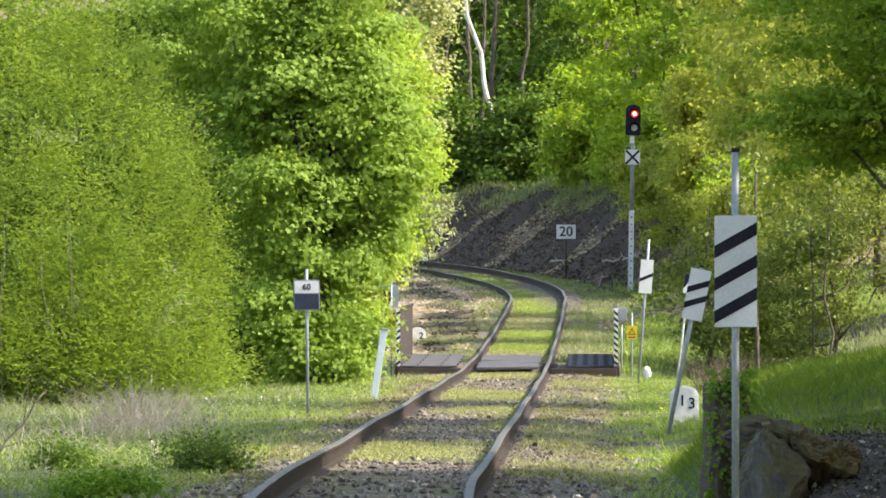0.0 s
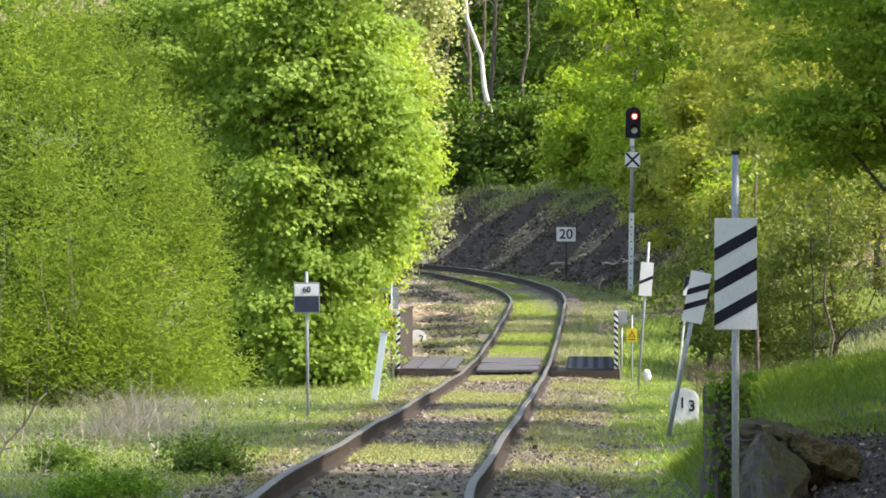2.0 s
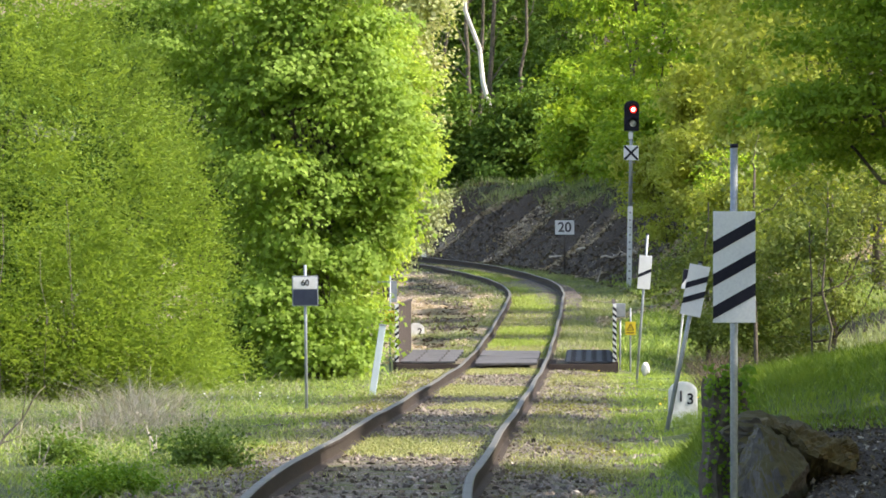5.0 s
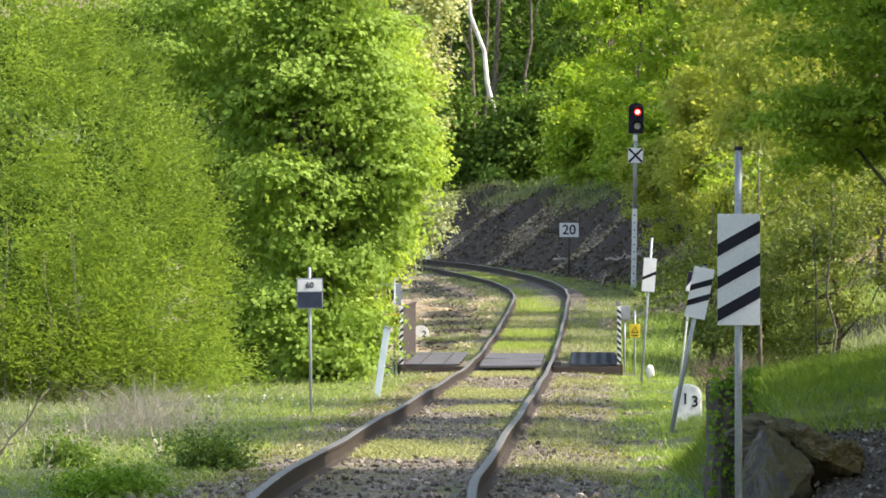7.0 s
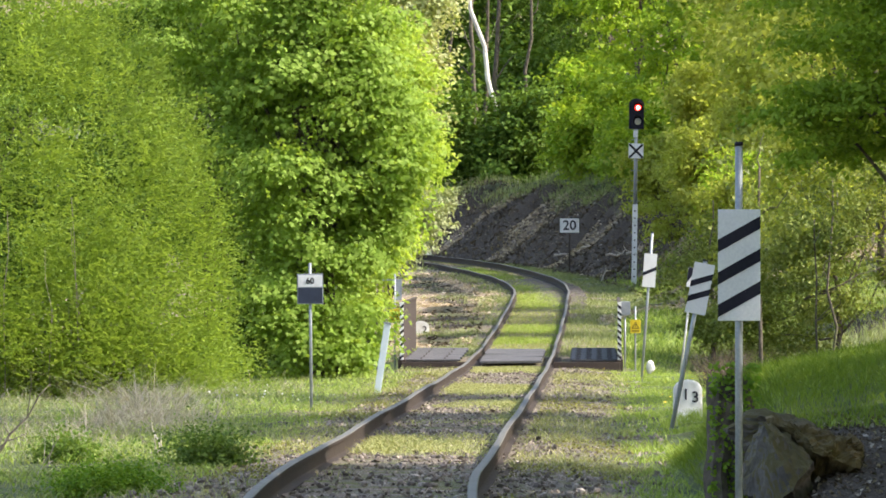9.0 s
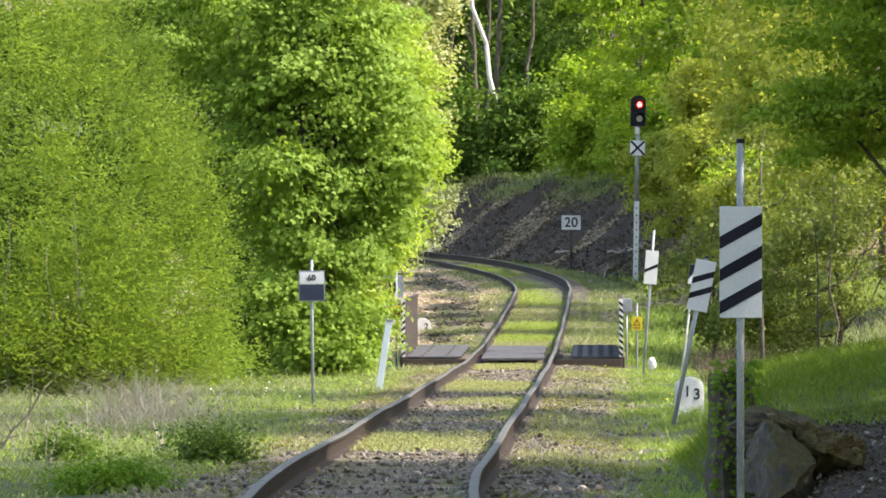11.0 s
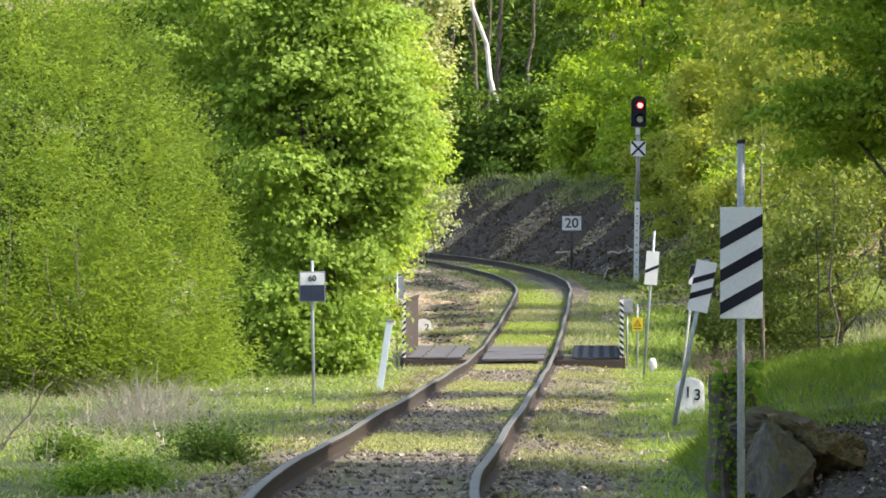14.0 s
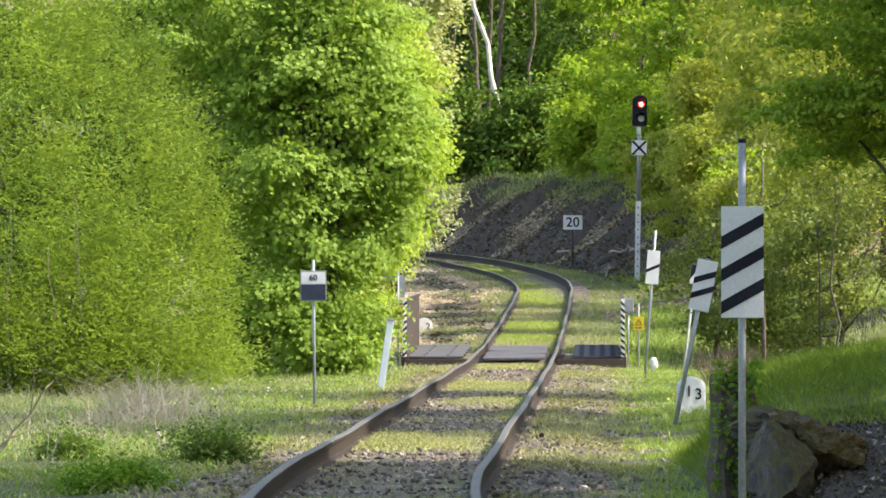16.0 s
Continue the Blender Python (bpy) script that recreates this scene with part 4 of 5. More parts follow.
def build_dim_understory():
    """Bushes under the trees where the line bends out of sight; dark leaf colour paints their shade."""
    first = tree("woodland_bush", "understory bush deep in the woods, leaves coloured dark for shade", 1.6, 268, 2.0, 0.03,
                 [((0, 0, 1.1), (1.1, 1.0, 1.0), 3), ((0.4, 0, 1.9), (0.8, 0.8, 0.8), 2)],
                 dict(sprays=230, per=18, spread=0.5, size=0.14, narrow=0.6, hang=0.1, flat=0.25, inner=0.3, lump=0.25), M_BARK, M_SHADED, 48, group="understory")
    rng = random.Random(21)
    for x, y, k in ((2.6, 267.5, 1.3), (3.5, 268, 1.4), (0.5, 269, 1.3), (-0.5, 272, 1.3), (0.2, 279, 1.6), (1.2, 281, 1.7), (2.2, 279, 1.6), (3.1, 282, 1.8), (-0.9, 282, 1.6), (1.7, 285, 2.0), (4.2, 279, 1.7), (-1.8, 284, 1.8), (0.4, 288, 2.2), (2.8, 289, 2.2), (-0.6, 291, 2.2), (-3.2, 139, 0.9), (-2.5, 142, 0.9), (-4.0, 138, 1.0), (-3.7, 146, 1.1)):
        c = copy_thing(first, pose(x, y, float(ground_z(x, y)) - 0.1, 0, 0, rng.uniform(0, 360)))
        c.scale = (k, k, k * rng.uniform(0.95, 1.25))


build_dim_understory()


def build_slope_bushes():
    """Yellow-green bushes about the foot of the signal and on the slope."""
    first = tree("slope_bush", "bushy young growth in yellow-green leaf on the slope", 7.3, 223, 2.6, 0.03,
                 [((0, 0, 1.4), (1.0, 0.9, 1.3), 3), ((0.5, 0, 2.3), (0.8, 0.8, 0.9), 2)],
                 dict(sprays=380, per=18, spread=0.42, size=0.12, narrow=0.6, hang=0.1, flat=0.4, inner=0.3, lump=0.25, boughs=26, bough_size=0.45), M_BARK, M_YOUNG, 46, group="slope bushes")
    rng = random.Random(12)
    for x, y, k in ((6.9, 229, 1.0), (8.3, 219, 1.2), (9.6, 192, 1.1), (7.9, 226, 1.3), (10.0, 214, 1.5), (7.6, 188, 0.8), (8.8, 180, 1.0)):
        c = copy_thing(first, pose(x, y, float(ground_z(x, y)) - 0.1, 0, 0, rng.uniform(0, 360)))
        c.scale = (k, k, k * rng.uniform(0.9, 1.2))


build_slope_bushes()


def bare_trunk(name, label, mat, x, y, h, r, lean, seed, branch=0.3):
    rng = np.random.default_rng(seed)
    t = thing(name, label, "tree", pose(x, y, float(ground_z(x, y)) - 0.2), group="bare trunks")
    pts = limb_pts(rng, (0, 0, 0), (lean, 0, h), 9, 0.05)
    part("trunk", tube(pts, list(np.linspace(r, r * 0.5, 9)), 9), mat, t)
    for k in range(4):
        a = pts[rng.integers(4, 8)]
        part("limb", tube(limb_pts(rng, a, a + Vector((rng.normal() * 0.8, rng.normal() * 0.5, 1.2)), 5, 0.2), list(np.linspace(r * branch, r * 0.06, 5)), 6), mat if branch > 0.2 else M_BARK, t)


bare_trunk("birch_tree", "leaning white birch trunk in the woods", M_BIRCH, 2.85, 270, 10.5, 0.11, -2.4, 51, 0.12)
bare_trunk("birch_tree", "slim white birch trunk half hidden by leaves", M_BIRCH, 6.75, 262, 9.5, 0.10, -0.15, 52)
for k, (x, y, h, r) in enumerate(((7.3, 262, 9, 0.15), (1.0, 272, 8, 0.12), (-0.3, 275, 8, 0.1), (2.0, 277, 8, 0.13), (3.2, 274, 8, 0.09), (0.3, 280, 8, 0.1), (1.6, 274, 8, 0.09), (-0.9, 280, 8, 0.12))):
    bare_trunk("woodland_tree", "dark upright bare tree in the woods", M_BARK, x, y, h, r, 0.3, 60 + k)

# shaded branch reaching in from a tree beside the line
tree("hornbeam_tree", "hornbeam in shade with low spreading branches", 6.9, 88, 6.5, 0.16,
     [((-1.7, -0.6, 4.3), (1.5, 1.5, 0.9), 4), ((-2.1, -0.4, 2.9), (1.05, 1.2, 0.55), 2.4), ((-0.9, 0, 3.6), (1.5, 1.4, 1.4), 4), ((0.3, 0, 5.2), (2.4, 2.2, 2.0), 4)],
     dict(sprays=1150, per=24, spread=0.38, size=0.085, narrow=0.62, hang=0.12, flat=0.12, inner=0.3, lump=0.25, boughs=64, bough_size=0.52, bough_thick=0.26, split=4), M_BARK, M_HORNBEAM, 71)
tree("hazel_bush", "hazel bush in fresh olive-green leaf on the slope", 6.4, 118, 2.8, 0.06,
     [((0, 0, 1.5), (1.3, 1.2, 1.3), 3), ((-0.9, 0, 0.8), (0.9, 0.9, 0.8), 2), ((0.9, 0, 2.2), (1.2, 1.1, 1.2), 2)],
     dict(sprays=800, per=22, spread=0.4, size=0.075, narrow=0.6, hang=0.1, flat=0.35, inner=0.25, lump=0.25, boughs=40, bough_size=0.5), M_BARK, M_OLIVE, 72)
tree("hazel_bush", "hazel bush in yellow-green leaf on the slope", 5.6, 150, 3.4, 0.06,
     [((0, 0, 1.7), (1.3, 1.2, 1.4), 3), ((1.1, 0, 1.3), (1.2, 1.0, 1.2), 2)],
     dict(sprays=700, per=22, spread=0.45, size=0.085, narrow=0.6, hang=0.1, flat=0.4, inner=0.25, lump=0.25, boughs=40, bough_size=0.5), M_BARK, M_OLIVE, 73)


# low shrubs by the line
def shrub(x, y, r, h, seed, leaf, size, label, n=160):
    tree("low_shrub", label, x, y, h * 0.8, 0.015, [((0, 0, h * 0.42), (r, r, h * 0.55), 1)],
         dict(sprays=n, per=18, spread=0.22, size=size, narrow=0.6, hang=-0.2, flat=0.6, inner=0.3, lump=0.2), M_BARK, leaf, seed, group="low shrubs")


shrub(-2.52, 56, 0.42, 0.24, 81, M_LUSH, 0.036, "low bright green leafy shrub beside the line", 520)
shrub(-1.98, 64, 0.36, 0.36, 82, M_SHRUB, 0.038, "low dull green shrub beside the line", 300)
shrub(-3.36, 66, 0.26, 0.28, 83, M_SHRUB, 0.038, "small dark green shrub in dry grass", 160)


# ---- grass, stones and dead stuff ----
def blades(name, label, rng, x, y, h, width, material, tilt=0.45, cat="grass"):
    n = len(x)
    z = ground_z(x, y) - 0.02
    a = rng.uniform(0, 6.28, n)
    hh = h * rng.uniform(0.5, 1.3, n)
    w = width * rng.uniform(0.6, 1.4, n)
    lean = rng.normal(size=(n, 2)) * tilt * hh[:, None]
    p = np.stack([x, y, z], -1)
    s = np.stack([np.cos(a), np.sin(a), np.zeros(n)], -1) * w[:, None] / 2
    mid = p + np.stack([lean[:, 0] * 0.35, lean[:, 1] * 0.35, hh * 0.6], -1)
    tip = p + np.stack([lean[:, 0], lean[:, 1], hh], -1)
    return tagged(soup(name, np.stack([p - s, mid - s * 0.6, tip, mid + s * 0.6], 1), 4, material), label, cat, kind="stuff")


def scatter(rng, n, s0, s1, u0, u1, keep=None):
    """Places along a stretch of the line, thinned by a test."""
    s = rng.uniform(s0, s1, n)
    u = rng.uniform(u0, u1, n)
    pts = np.array([on_line(a, b) for a, b in zip(s, u)])
    x, y = pts[:, 0], pts[:, 1]
    if keep is not None:
        k = keep(x, y, s, u) > rng.uniform(0, 1, n)
        x, y = x[k], y[k]
    return x, y


def off_trail(s, u):
    """Nought on the path that leaves the line before the signal, one off it."""
    return np.where(u > 1.6, step(np.abs(s - 183 - 1.6 * np.sin(u * 0.9)), 2.5, 5.0), 1.0)


def build_grass():
    rng = np.random.default_rng(91)
    tuft = lambda x, y, sc: np.clip(0.5 + 1.6 * rolling(x, y, sc), 0.03, 1)
    x, y = scatter(rng, 62000, 44, 136, -7.5, -1.35, lambda x, y, s, u: tuft(x, y, 0.35) * step(-u, 1.3, 2.0))
    blades("verge_grass", "uneven green grass on the verge", rng, x, y, 0.11, 0.018, M_GRASS, 0.7)
    x, y = scatter(rng, 26000, 60, 132, -5, -1.5, lambda x, y, s, u: tuft(x + 9, y, 0.5) ** 2)
    blades("verge_grass", "lush bright green grass on the verge", rng, x, y, 0.10, 0.02, M_BRIGHT, 0.7)
    x, y = scatter(rng, 10000, 66, 112, -7.5, -2.2, lambda x, y, s, u: tuft(x, y + 5, 0.6) ** 2 * step(-u, 2.2, 3.2))
    blades("dry_grass", "thin dry straw-coloured stalks among green growth", rng, x, y, 0.24 + 0.16 * rolling(x, y, 0.5), 0.007, M_DRY, 0.9)
    # a tangle of last year's stalks
    n = 2900
    x, y = rng.normal(-3.45, 0.5, n), rng.normal(84, 4.5, n)
    blades("dry_brush", "tangled thicket of pinkish dry stalks", rng, x, y, np.clip(0.36 + 0.34 * rolling(x, y, 0.22), 0.1, 0.7) * np.exp(-((x + 3.4) / 0.75) ** 2), 0.009, M_DRY, 1.1, "dry stalks")
    # broad-leaved herbs in the verge
    for mat, n, sc, low, tint in ((M_SHRUB, 26000, 0.42, 0.02, "dull green"), (M_BRIGHT, 26000, 0.55, 0.01, "fresh green")):
        x, y = scatter(rng, n, 46, 120, -7.0, -1.5, lambda x, y, s, u: np.clip(rolling(x + sc * 20, y * 0.5, sc) * 1.7, 0, 1) * step(-u, 1.5, 2.2))
        p = np.stack([x, y, ground_z(x, y) + low + rng.uniform(0, 1, len(x)) ** 1.5 * np.clip(0.10 + 0.10 * rolling(x, y, 0.3), 0.03, 0.3)], -1)
        tagged(soup("herbs", leaf_quads(rng, p, np.array([[0, -0.4, 1.0]]) + rng.normal(size=(len(x), 3)) * 0.5, 0.034, 0.6), 4, mat), tint + " broad-leaved herbs in the verge", "herbs", kind="stuff")
    # moss and creeping herbs between the rails
    x, y = scatter(rng, 26000, 46, 136.5, -0.64, 0.64, lambda x, y, s, u: np.clip(rolling(x * 0.6, y * 0.14, 0.4) * 1.6 + rolling(x + 3, y, 0.25) * 0.6 - 0.05, 0, 1))
    p = np.stack([x, y, ground_z(x, y) + rng.uniform(0.01, 0.05, len(x))], -1)
    tagged(soup("herbs", leaf_quads(rng, p, np.array([[0, -0.3, 1.0]]) + rng.normal(size=(len(x), 3)) * 0.5, 0.028, 0.6), 4, M_MOSSY), "creeping pale green herbs between the rails", "herbs", kind="stuff")
    x, y = scatter(rng, 60000, 46, 136.5, -0.66, 0.66, lambda x, y, s, u: np.clip(rolling(x * 0.6, y * 0.14, 0.4) * 1.8 + rolling(x + 3, y, 0.25) * 0.6 - 0.1, 0.0, 1))
    blades("track_grass", "low mossy grass between the rails", rng, x, y, 0.07, 0.016, M_MOSSY, 0.7)
    x, y = scatter(rng, 22000, 46, 136.5, 0.9, 2.1, lambda x, y, s, u: np.clip(rolling(x * 0.7, y * 0.13, 0.36) * 1.2 + rolling(x + 7, y, 0.22) * 0.9 + 0.05, 0, 1))
    blades("track_grass", "sparse grass on the ballast shoulder", rng, x, y, 0.08, 0.016, M_MOSSY, 0.7)
    x, y = scatter(rng, 14000, 52, 136.5, -2.0, -0.85, lambda x, y, s, u: np.clip(rolling(x * 0.7, y * 0.13, 0.36) * 1.2 + rolling(x + 7, y, 0.22) * 0.9 + 0.05, 0, 1))
    blades("track_grass", "sparse grass on the ballast shoulder", rng, x, y, 0.08, 0.016, M_MOSSY, 0.7)
    x, y = scatter(rng, 60000, 50, 136, 1.75, 4.6, lambda x, y, s, u: tuft(x, y, 0.4) * step(u, 1.7, 2.2))
    blades("verge_grass", "lush yellow-green grass on the path side", rng, x, y, 0.09, 0.018, M_BRIGHT, 0.6)
    x, y = scatter(rng, 26000, 60, 160, 3.6, 9.0, lambda x, y, s, u: tuft(x, y, 0.6))
    blades("slope_grass", "rough grass on the wooded slope", rng, x, y, 0.28, 0.022, M_GRASS)
    x, y = scatter(rng, 34000, 149, 240, -0.66, 0.66, lambda x, y, s, u: np.clip(0.35 + 1.3 * rolling(x * 0.4, y * 0.16, 0.45), 0.05, 1))
    blades("track_grass", "bright grass between the rails beyond the bridge", rng, x, y, 0.09, 0.024, M_BRIGHT, 0.6)
    x, y = scatter(rng, 18000, 149, 240, -0.66, 0.66)
    blades("track_grass", "low olive grass between the rails beyond the bridge", rng, x, y, 0.07, 0.022, M_MOSSY, 0.6)
    x, y = scatter(rng, 40000, 149, 255, 0.85, 2.9, lambda x, y, s, u: tuft(x, y, 0.6) * off_trail(s, u))
    blades("track_grass", "grass beside the far curve", rng, x, y, 0.13, 0.026, M_GRASS, 0.6)
    x, y = scatter(rng, 34000, 149, 255, -4.5, -0.85, lambda x, y, s, u: np.clip(rolling(x, y * 0.4, 0.6) * 1.8 - 0.35 + 0.8 * (u > -1.7), 0, 1))
    blades("track_grass", "patchy grass inside the far curve", rng, x, y, 0.12, 0.026, M_GRASS, 0.6)
    x, y = scatter(rng, 30000, 138, 180, 2.1, 8.0, lambda x, y, s, u: tuft(x, y, 0.5) * off_trail(s, u))
    blades("slope_grass", "lush tufted grass beyond the bridge", rng, x, y, 0.20, 0.026, M_BRIGHT, 0.7)
    x, y = scatter(rng, 14000, 138, 180, 2.1, 8.0, lambda x, y, s, u: tuft(x + 4, y, 0.7) ** 2 * off_trail(s, u))
    blades("slope_grass", "dull rank grass beyond the bridge", rng, x, y, 0.26, 0.026, M_SHRUB, 0.7)
    # orange-green moss and herbs on the shoulders
    for lo, hi in ((0.9, 2.0), (-1.9, -0.9)):
        x, y = scatter(rng, 12000, 48, 136.5, lo, hi, lambda x, y, s, u: np.clip(rolling(x * 0.9 + 5, y * 0.14, 0.36) * 1.8 - 0.1, 0, 1))
        p = np.stack([x, y, ground_z(x, y) + rng.uniform(0.01, 0.045, len(x))], -1)
        tagged(soup("moss", leaf_quads(rng, p, np.array([[0, -0.3, 1.0]]) + rng.normal(size=(len(x), 3)) * 0.5, 0.026, 0.7), 4, M_MOSS), "olive and rust-tinged moss on the ballast shoulder", "moss", kind="stuff")
    x, y = scatter(rng, 18000, 215, 275, 5.6, 9.0, lambda x, y, s, u: tuft(x, y, 0.8))
    blades("bank_grass", "grass along the top of the bank", rng, x, y, 0.30, 0.035, M_GRASS, 0.6)
    x, y = scatter(rng, 16000, 178, 225, 2.8, 8.0, lambda x, y, s, u: tuft(x, y, 0.7) ** 1.5 * off_trail(s, u))
    blades("bank_grass", "thin bright grass on the bank", rng, x, y, 0.26, 0.03, M_BRIGHT, 0.6)
    n = 34000
    x, y = rng.uniform(2.05, 3.7, n), rng.uniform(50, 66, n)
    k = rng.uniform(0, 1, n) < 0.4 + 0.6 * step(y, 51, 54)
    blades("terrace_grass", "long soft green grass on the terrace, coloured darker for shade", rng, x[k], y[k], 0.12, 0.010, M_SHADEGRASS, 0.6)


build_grass()


def build_ballast():
    rng = np.random.default_rng(93)
    x, y = scatter(rng, 29000, 44, 137, -2.2, 2.3, lambda x, y, s, u: (1 - 0.8 * (np.abs(np.abs(u) - 0.752) < 0.09)) * (0.7 + 0.3 * np.clip(-rolling(x, y, 0.5) * 2, -1, 1)))
    n = len(x)
    z = ground_z(x, y) + 0.005
    c = np.stack([x, y, z], -1)
    r = rng.uniform(0.009, 0.027, n) * np.where(rng.uniform(0, 1, n) < 0.04, 1.8, 1)
    ax = rng.normal(size=(n, 3, 3))
    ax = unit(ax) * r[:, None, None] * rng.uniform(0.7, 1.3, (n, 3, 1))
    # eight faces per stone, joined at shared corners
    v = np.stack([c + ax[:, 0], c - ax[:, 0], c + ax[:, 1], c - ax[:, 1], c + ax[:, 2], c - ax[:, 2]], 1).reshape(-1, 3)
    f = np.array([(0, 2, 4), (2, 1, 4), (1, 3, 4), (3, 0, 4), (2, 0, 5), (1, 2, 5), (3, 1, 5), (0, 3, 5)])
    faces = (np.arange(n)[:, None, None] * 6 + f[None]).reshape(-1, 3)
    me = bpy.data.meshes.new("ballast")
    me.from_pydata(v.tolist(), [], faces.tolist())
    me.materials.append(M_STONE)
    tagged(new("ballast", me), "grey-brown ballast stones on the trackbed", "gravel", kind="stuff")


build_ballast()


def build_loose_stones(track):
    """Single stones of the ballast, close by, each its own piece."""
    rng = random.Random(33)
    kinds = []
    for k in range(6):
        bm = rock_mesh(20 + k, 0.036, 0.034, 0.026, 0.3, 1)
        me = bpy.data.meshes.new("stone")
        bm.to_mesh(me)
        bm.free()
        me.materials.append(M_PIECE)
        kinds.append(me)
    made = 0
    while made < 280:
        s = 45 + 17 * rng.random() ** 1.3
        u = rng.uniform(-1.9, 2.0)
        if abs(abs(u) - 0.752) < 0.12:
            continue
        x, y = on_line(s, u)
        ob = new("stone", kinds[made % 6])
        ob.parent = track
        ob.matrix_basis = pose(x, y, float(ground_z(x, y)) + 0.012, rng.uniform(-25, 25), rng.uniform(-25, 25), rng.uniform(0, 360)) @ Matrix.Scale(rng.uniform(0.55, 1.25), 4)
        made += 1


build_loose_stones(TRACK)


# ---- terrace edge close by: rock, mossy stump, litter ----
def boulder(seed, x, y, z, sx, sy, sz, tilt, turn, label):
    bm = rock_mesh(seed, sx, sy, sz, 0.42, 5 if sx > 0.25 and z > 0.1 and sz > 0.2 else 4)
    for v in bm.verts:
        v.co += v.normal * 0.012 * noise.noise(v.co * 22) + Vector((0, 0, 0.02 * noise.noise(v.co * 9)))
    ob = tagged(part("boulder", bm, M_ROCK), label, "rock", group="boulders")
    ob.matrix_basis = pose(x, y, z, 0, tilt, turn)




def angular_rock(name, label, corners, mat, seed, jag):
    """A broken block: the hull of its corners, its faces roughened."""
    bm = bmesh.new()
    for c in corners:
        bm.verts.new(c)
    bmesh.ops.convex_hull(bm, input=bm.verts[:])
    bmesh.ops.triangulate(bm, faces=bm.faces[:])
    bmesh.ops.subdivide_edges(bm, edges=bm.edges[:], cuts=13, use_grid_fill=True)
    bmesh.ops.recalc_face_normals(bm, faces=bm.faces[:])
    bm.normal_update()
    for v in bm.verts:
        q = v.co + Vector((seed, 0, 0))
        v.co += v.normal * jag * (noise.noise(q * 5) + 0.6 * noise.noise(q * 13) + 0.45 * noise.noise(q * 34) + 0.25 * noise.noise(q * 80))
    return tagged(part(name, bm, mat), label, "rock", group="boulders")


angular_rock("boulder", "angular grey boulder with a split face at the terrace edge",
             [(2.08, 46.9, 0.50), (2.16, 47.3, 0.50), (1.96, 46.8, 0.05), (1.93, 47.4, 0.1), (2.24, 46.45, 0.10), (2.10, 46.5, 0.0), (2.38, 46.75, 0.27), (2.40, 47.5, 0.3), (2.32, 46.9, -0.05), (2.05, 47.8, 0.42)], M_ROCK, 3, 0.034)
angular_rock("boulder", "dark boulder under a mantle of brown moss",
             [(2.12, 47.3, 0.53), (2.30, 47.1, 0.50), (2.62, 47.2, 0.40), (2.70, 47.5, 0.30), (2.66, 47.1, 0.24), (2.42, 46.95, 0.32), (2.2, 48.2, 0.5), (2.75, 48.2, 0.35), (2.4, 47.6, 0.0), (2.68, 47.7, 0.0)], M_MOSSROCK, 6, 0.07)
boulder(5, 2.22, 49.3, 0.42, 0.30, 0.4, 0.13, 0, 0, "flat dark rock under the turf")
boulder(8, 2.95, 47.0, -0.02, 0.30, 0.3, 0.14, 8, 40, "half-buried mossy stone among dead leaves")
boulder(12, 2.10, 46.4, -0.16, 0.20, 0.2, 0.12, 0, 70, "small mossy stone at the terrace foot")


def stump():
    rng = np.random.default_rng(95)
    t = thing("mossy_stump", "upright mossy tree stump with ivy at the terrace edge", "stump", pose(2.0, 50.2, -0.25))
    bm = bmesh.new()
    rings = []
    for i in range(16):
        z = i * 0.068
        ring = []
        for k in range(20):
            a = 2 * math.pi * k / 20
            r = 0.155 * (1.25 - 0.35 * i / 15) * (1 + 0.09 * math.sin(a * 9 + z * 3) + 0.45 * noise.noise(Vector((math.cos(a) * 2, math.sin(a) * 2, z * 1.2))) + 0.10 * noise.noise(Vector((math.cos(a) * 7, math.sin(a) * 7, z * 3))))
            ring.append(bm.verts.new((r * math.cos(a) + 0.03 * noise.noise(Vector((0, 7, z * 4))), r * math.sin(a), z + 0.04 * noise.noise(Vector((a, z, 3))))))
        rings.append(ring)
    for r, s in zip(rings, rings[1:]):
        for k in range(20):
            bm.faces.new((r[k], r[(k + 1) % 20], s[(k + 1) % 20], s[k]))
    bm.faces.new(rings[-1])
    part("trunk", bm, M_BARK, t)
    p = np.stack([rng.uniform(-0.16, 0.19, 700), rng.uniform(-0.21, -0.13, 700), rng.uniform(0.1, 1.12, 700)], -1)
    soup("ivy", leaf_quads(rng, p, np.array([[0.2, -1, 0.5]]) + rng.normal(size=(700, 3)) * 0.5, 0.04, 0.7), 4, M_LUSH, t)


stump()


def litter(name, label, n, x0, x1, y0, y1, size, seed, mat):
    rng = np.random.default_rng(seed)
    x, y = rng.uniform(x0, x1, n), rng.uniform(y0, y1, n)
    p = np.stack([x, y, ground_z(x, y) + 0.012], -1)
    tagged(soup(name, leaf_quads(rng, p, np.array([[0, 0, 1.0]]) + rng.normal(size=(n, 3)) * 0.4, size, 0.6), 4, mat), label, "leaf litter", kind="stuff")


litter("dead_leaves", "dry fallen leaves on the bare bank", 420, 2.0, 3.4, 44, 51, 0.042, 96, M_DRY)
litter("dead_leaves", "dark rotting leaves on the bare bank", 3000, 2.0, 3.4, 44, 51.5, 0.035, 98, M_BRUSH)
litter("dead_leaves", "dry fallen leaves on the steep bank", 6000, -2, 8, 205, 258, 0.09, 97, M_DRY)


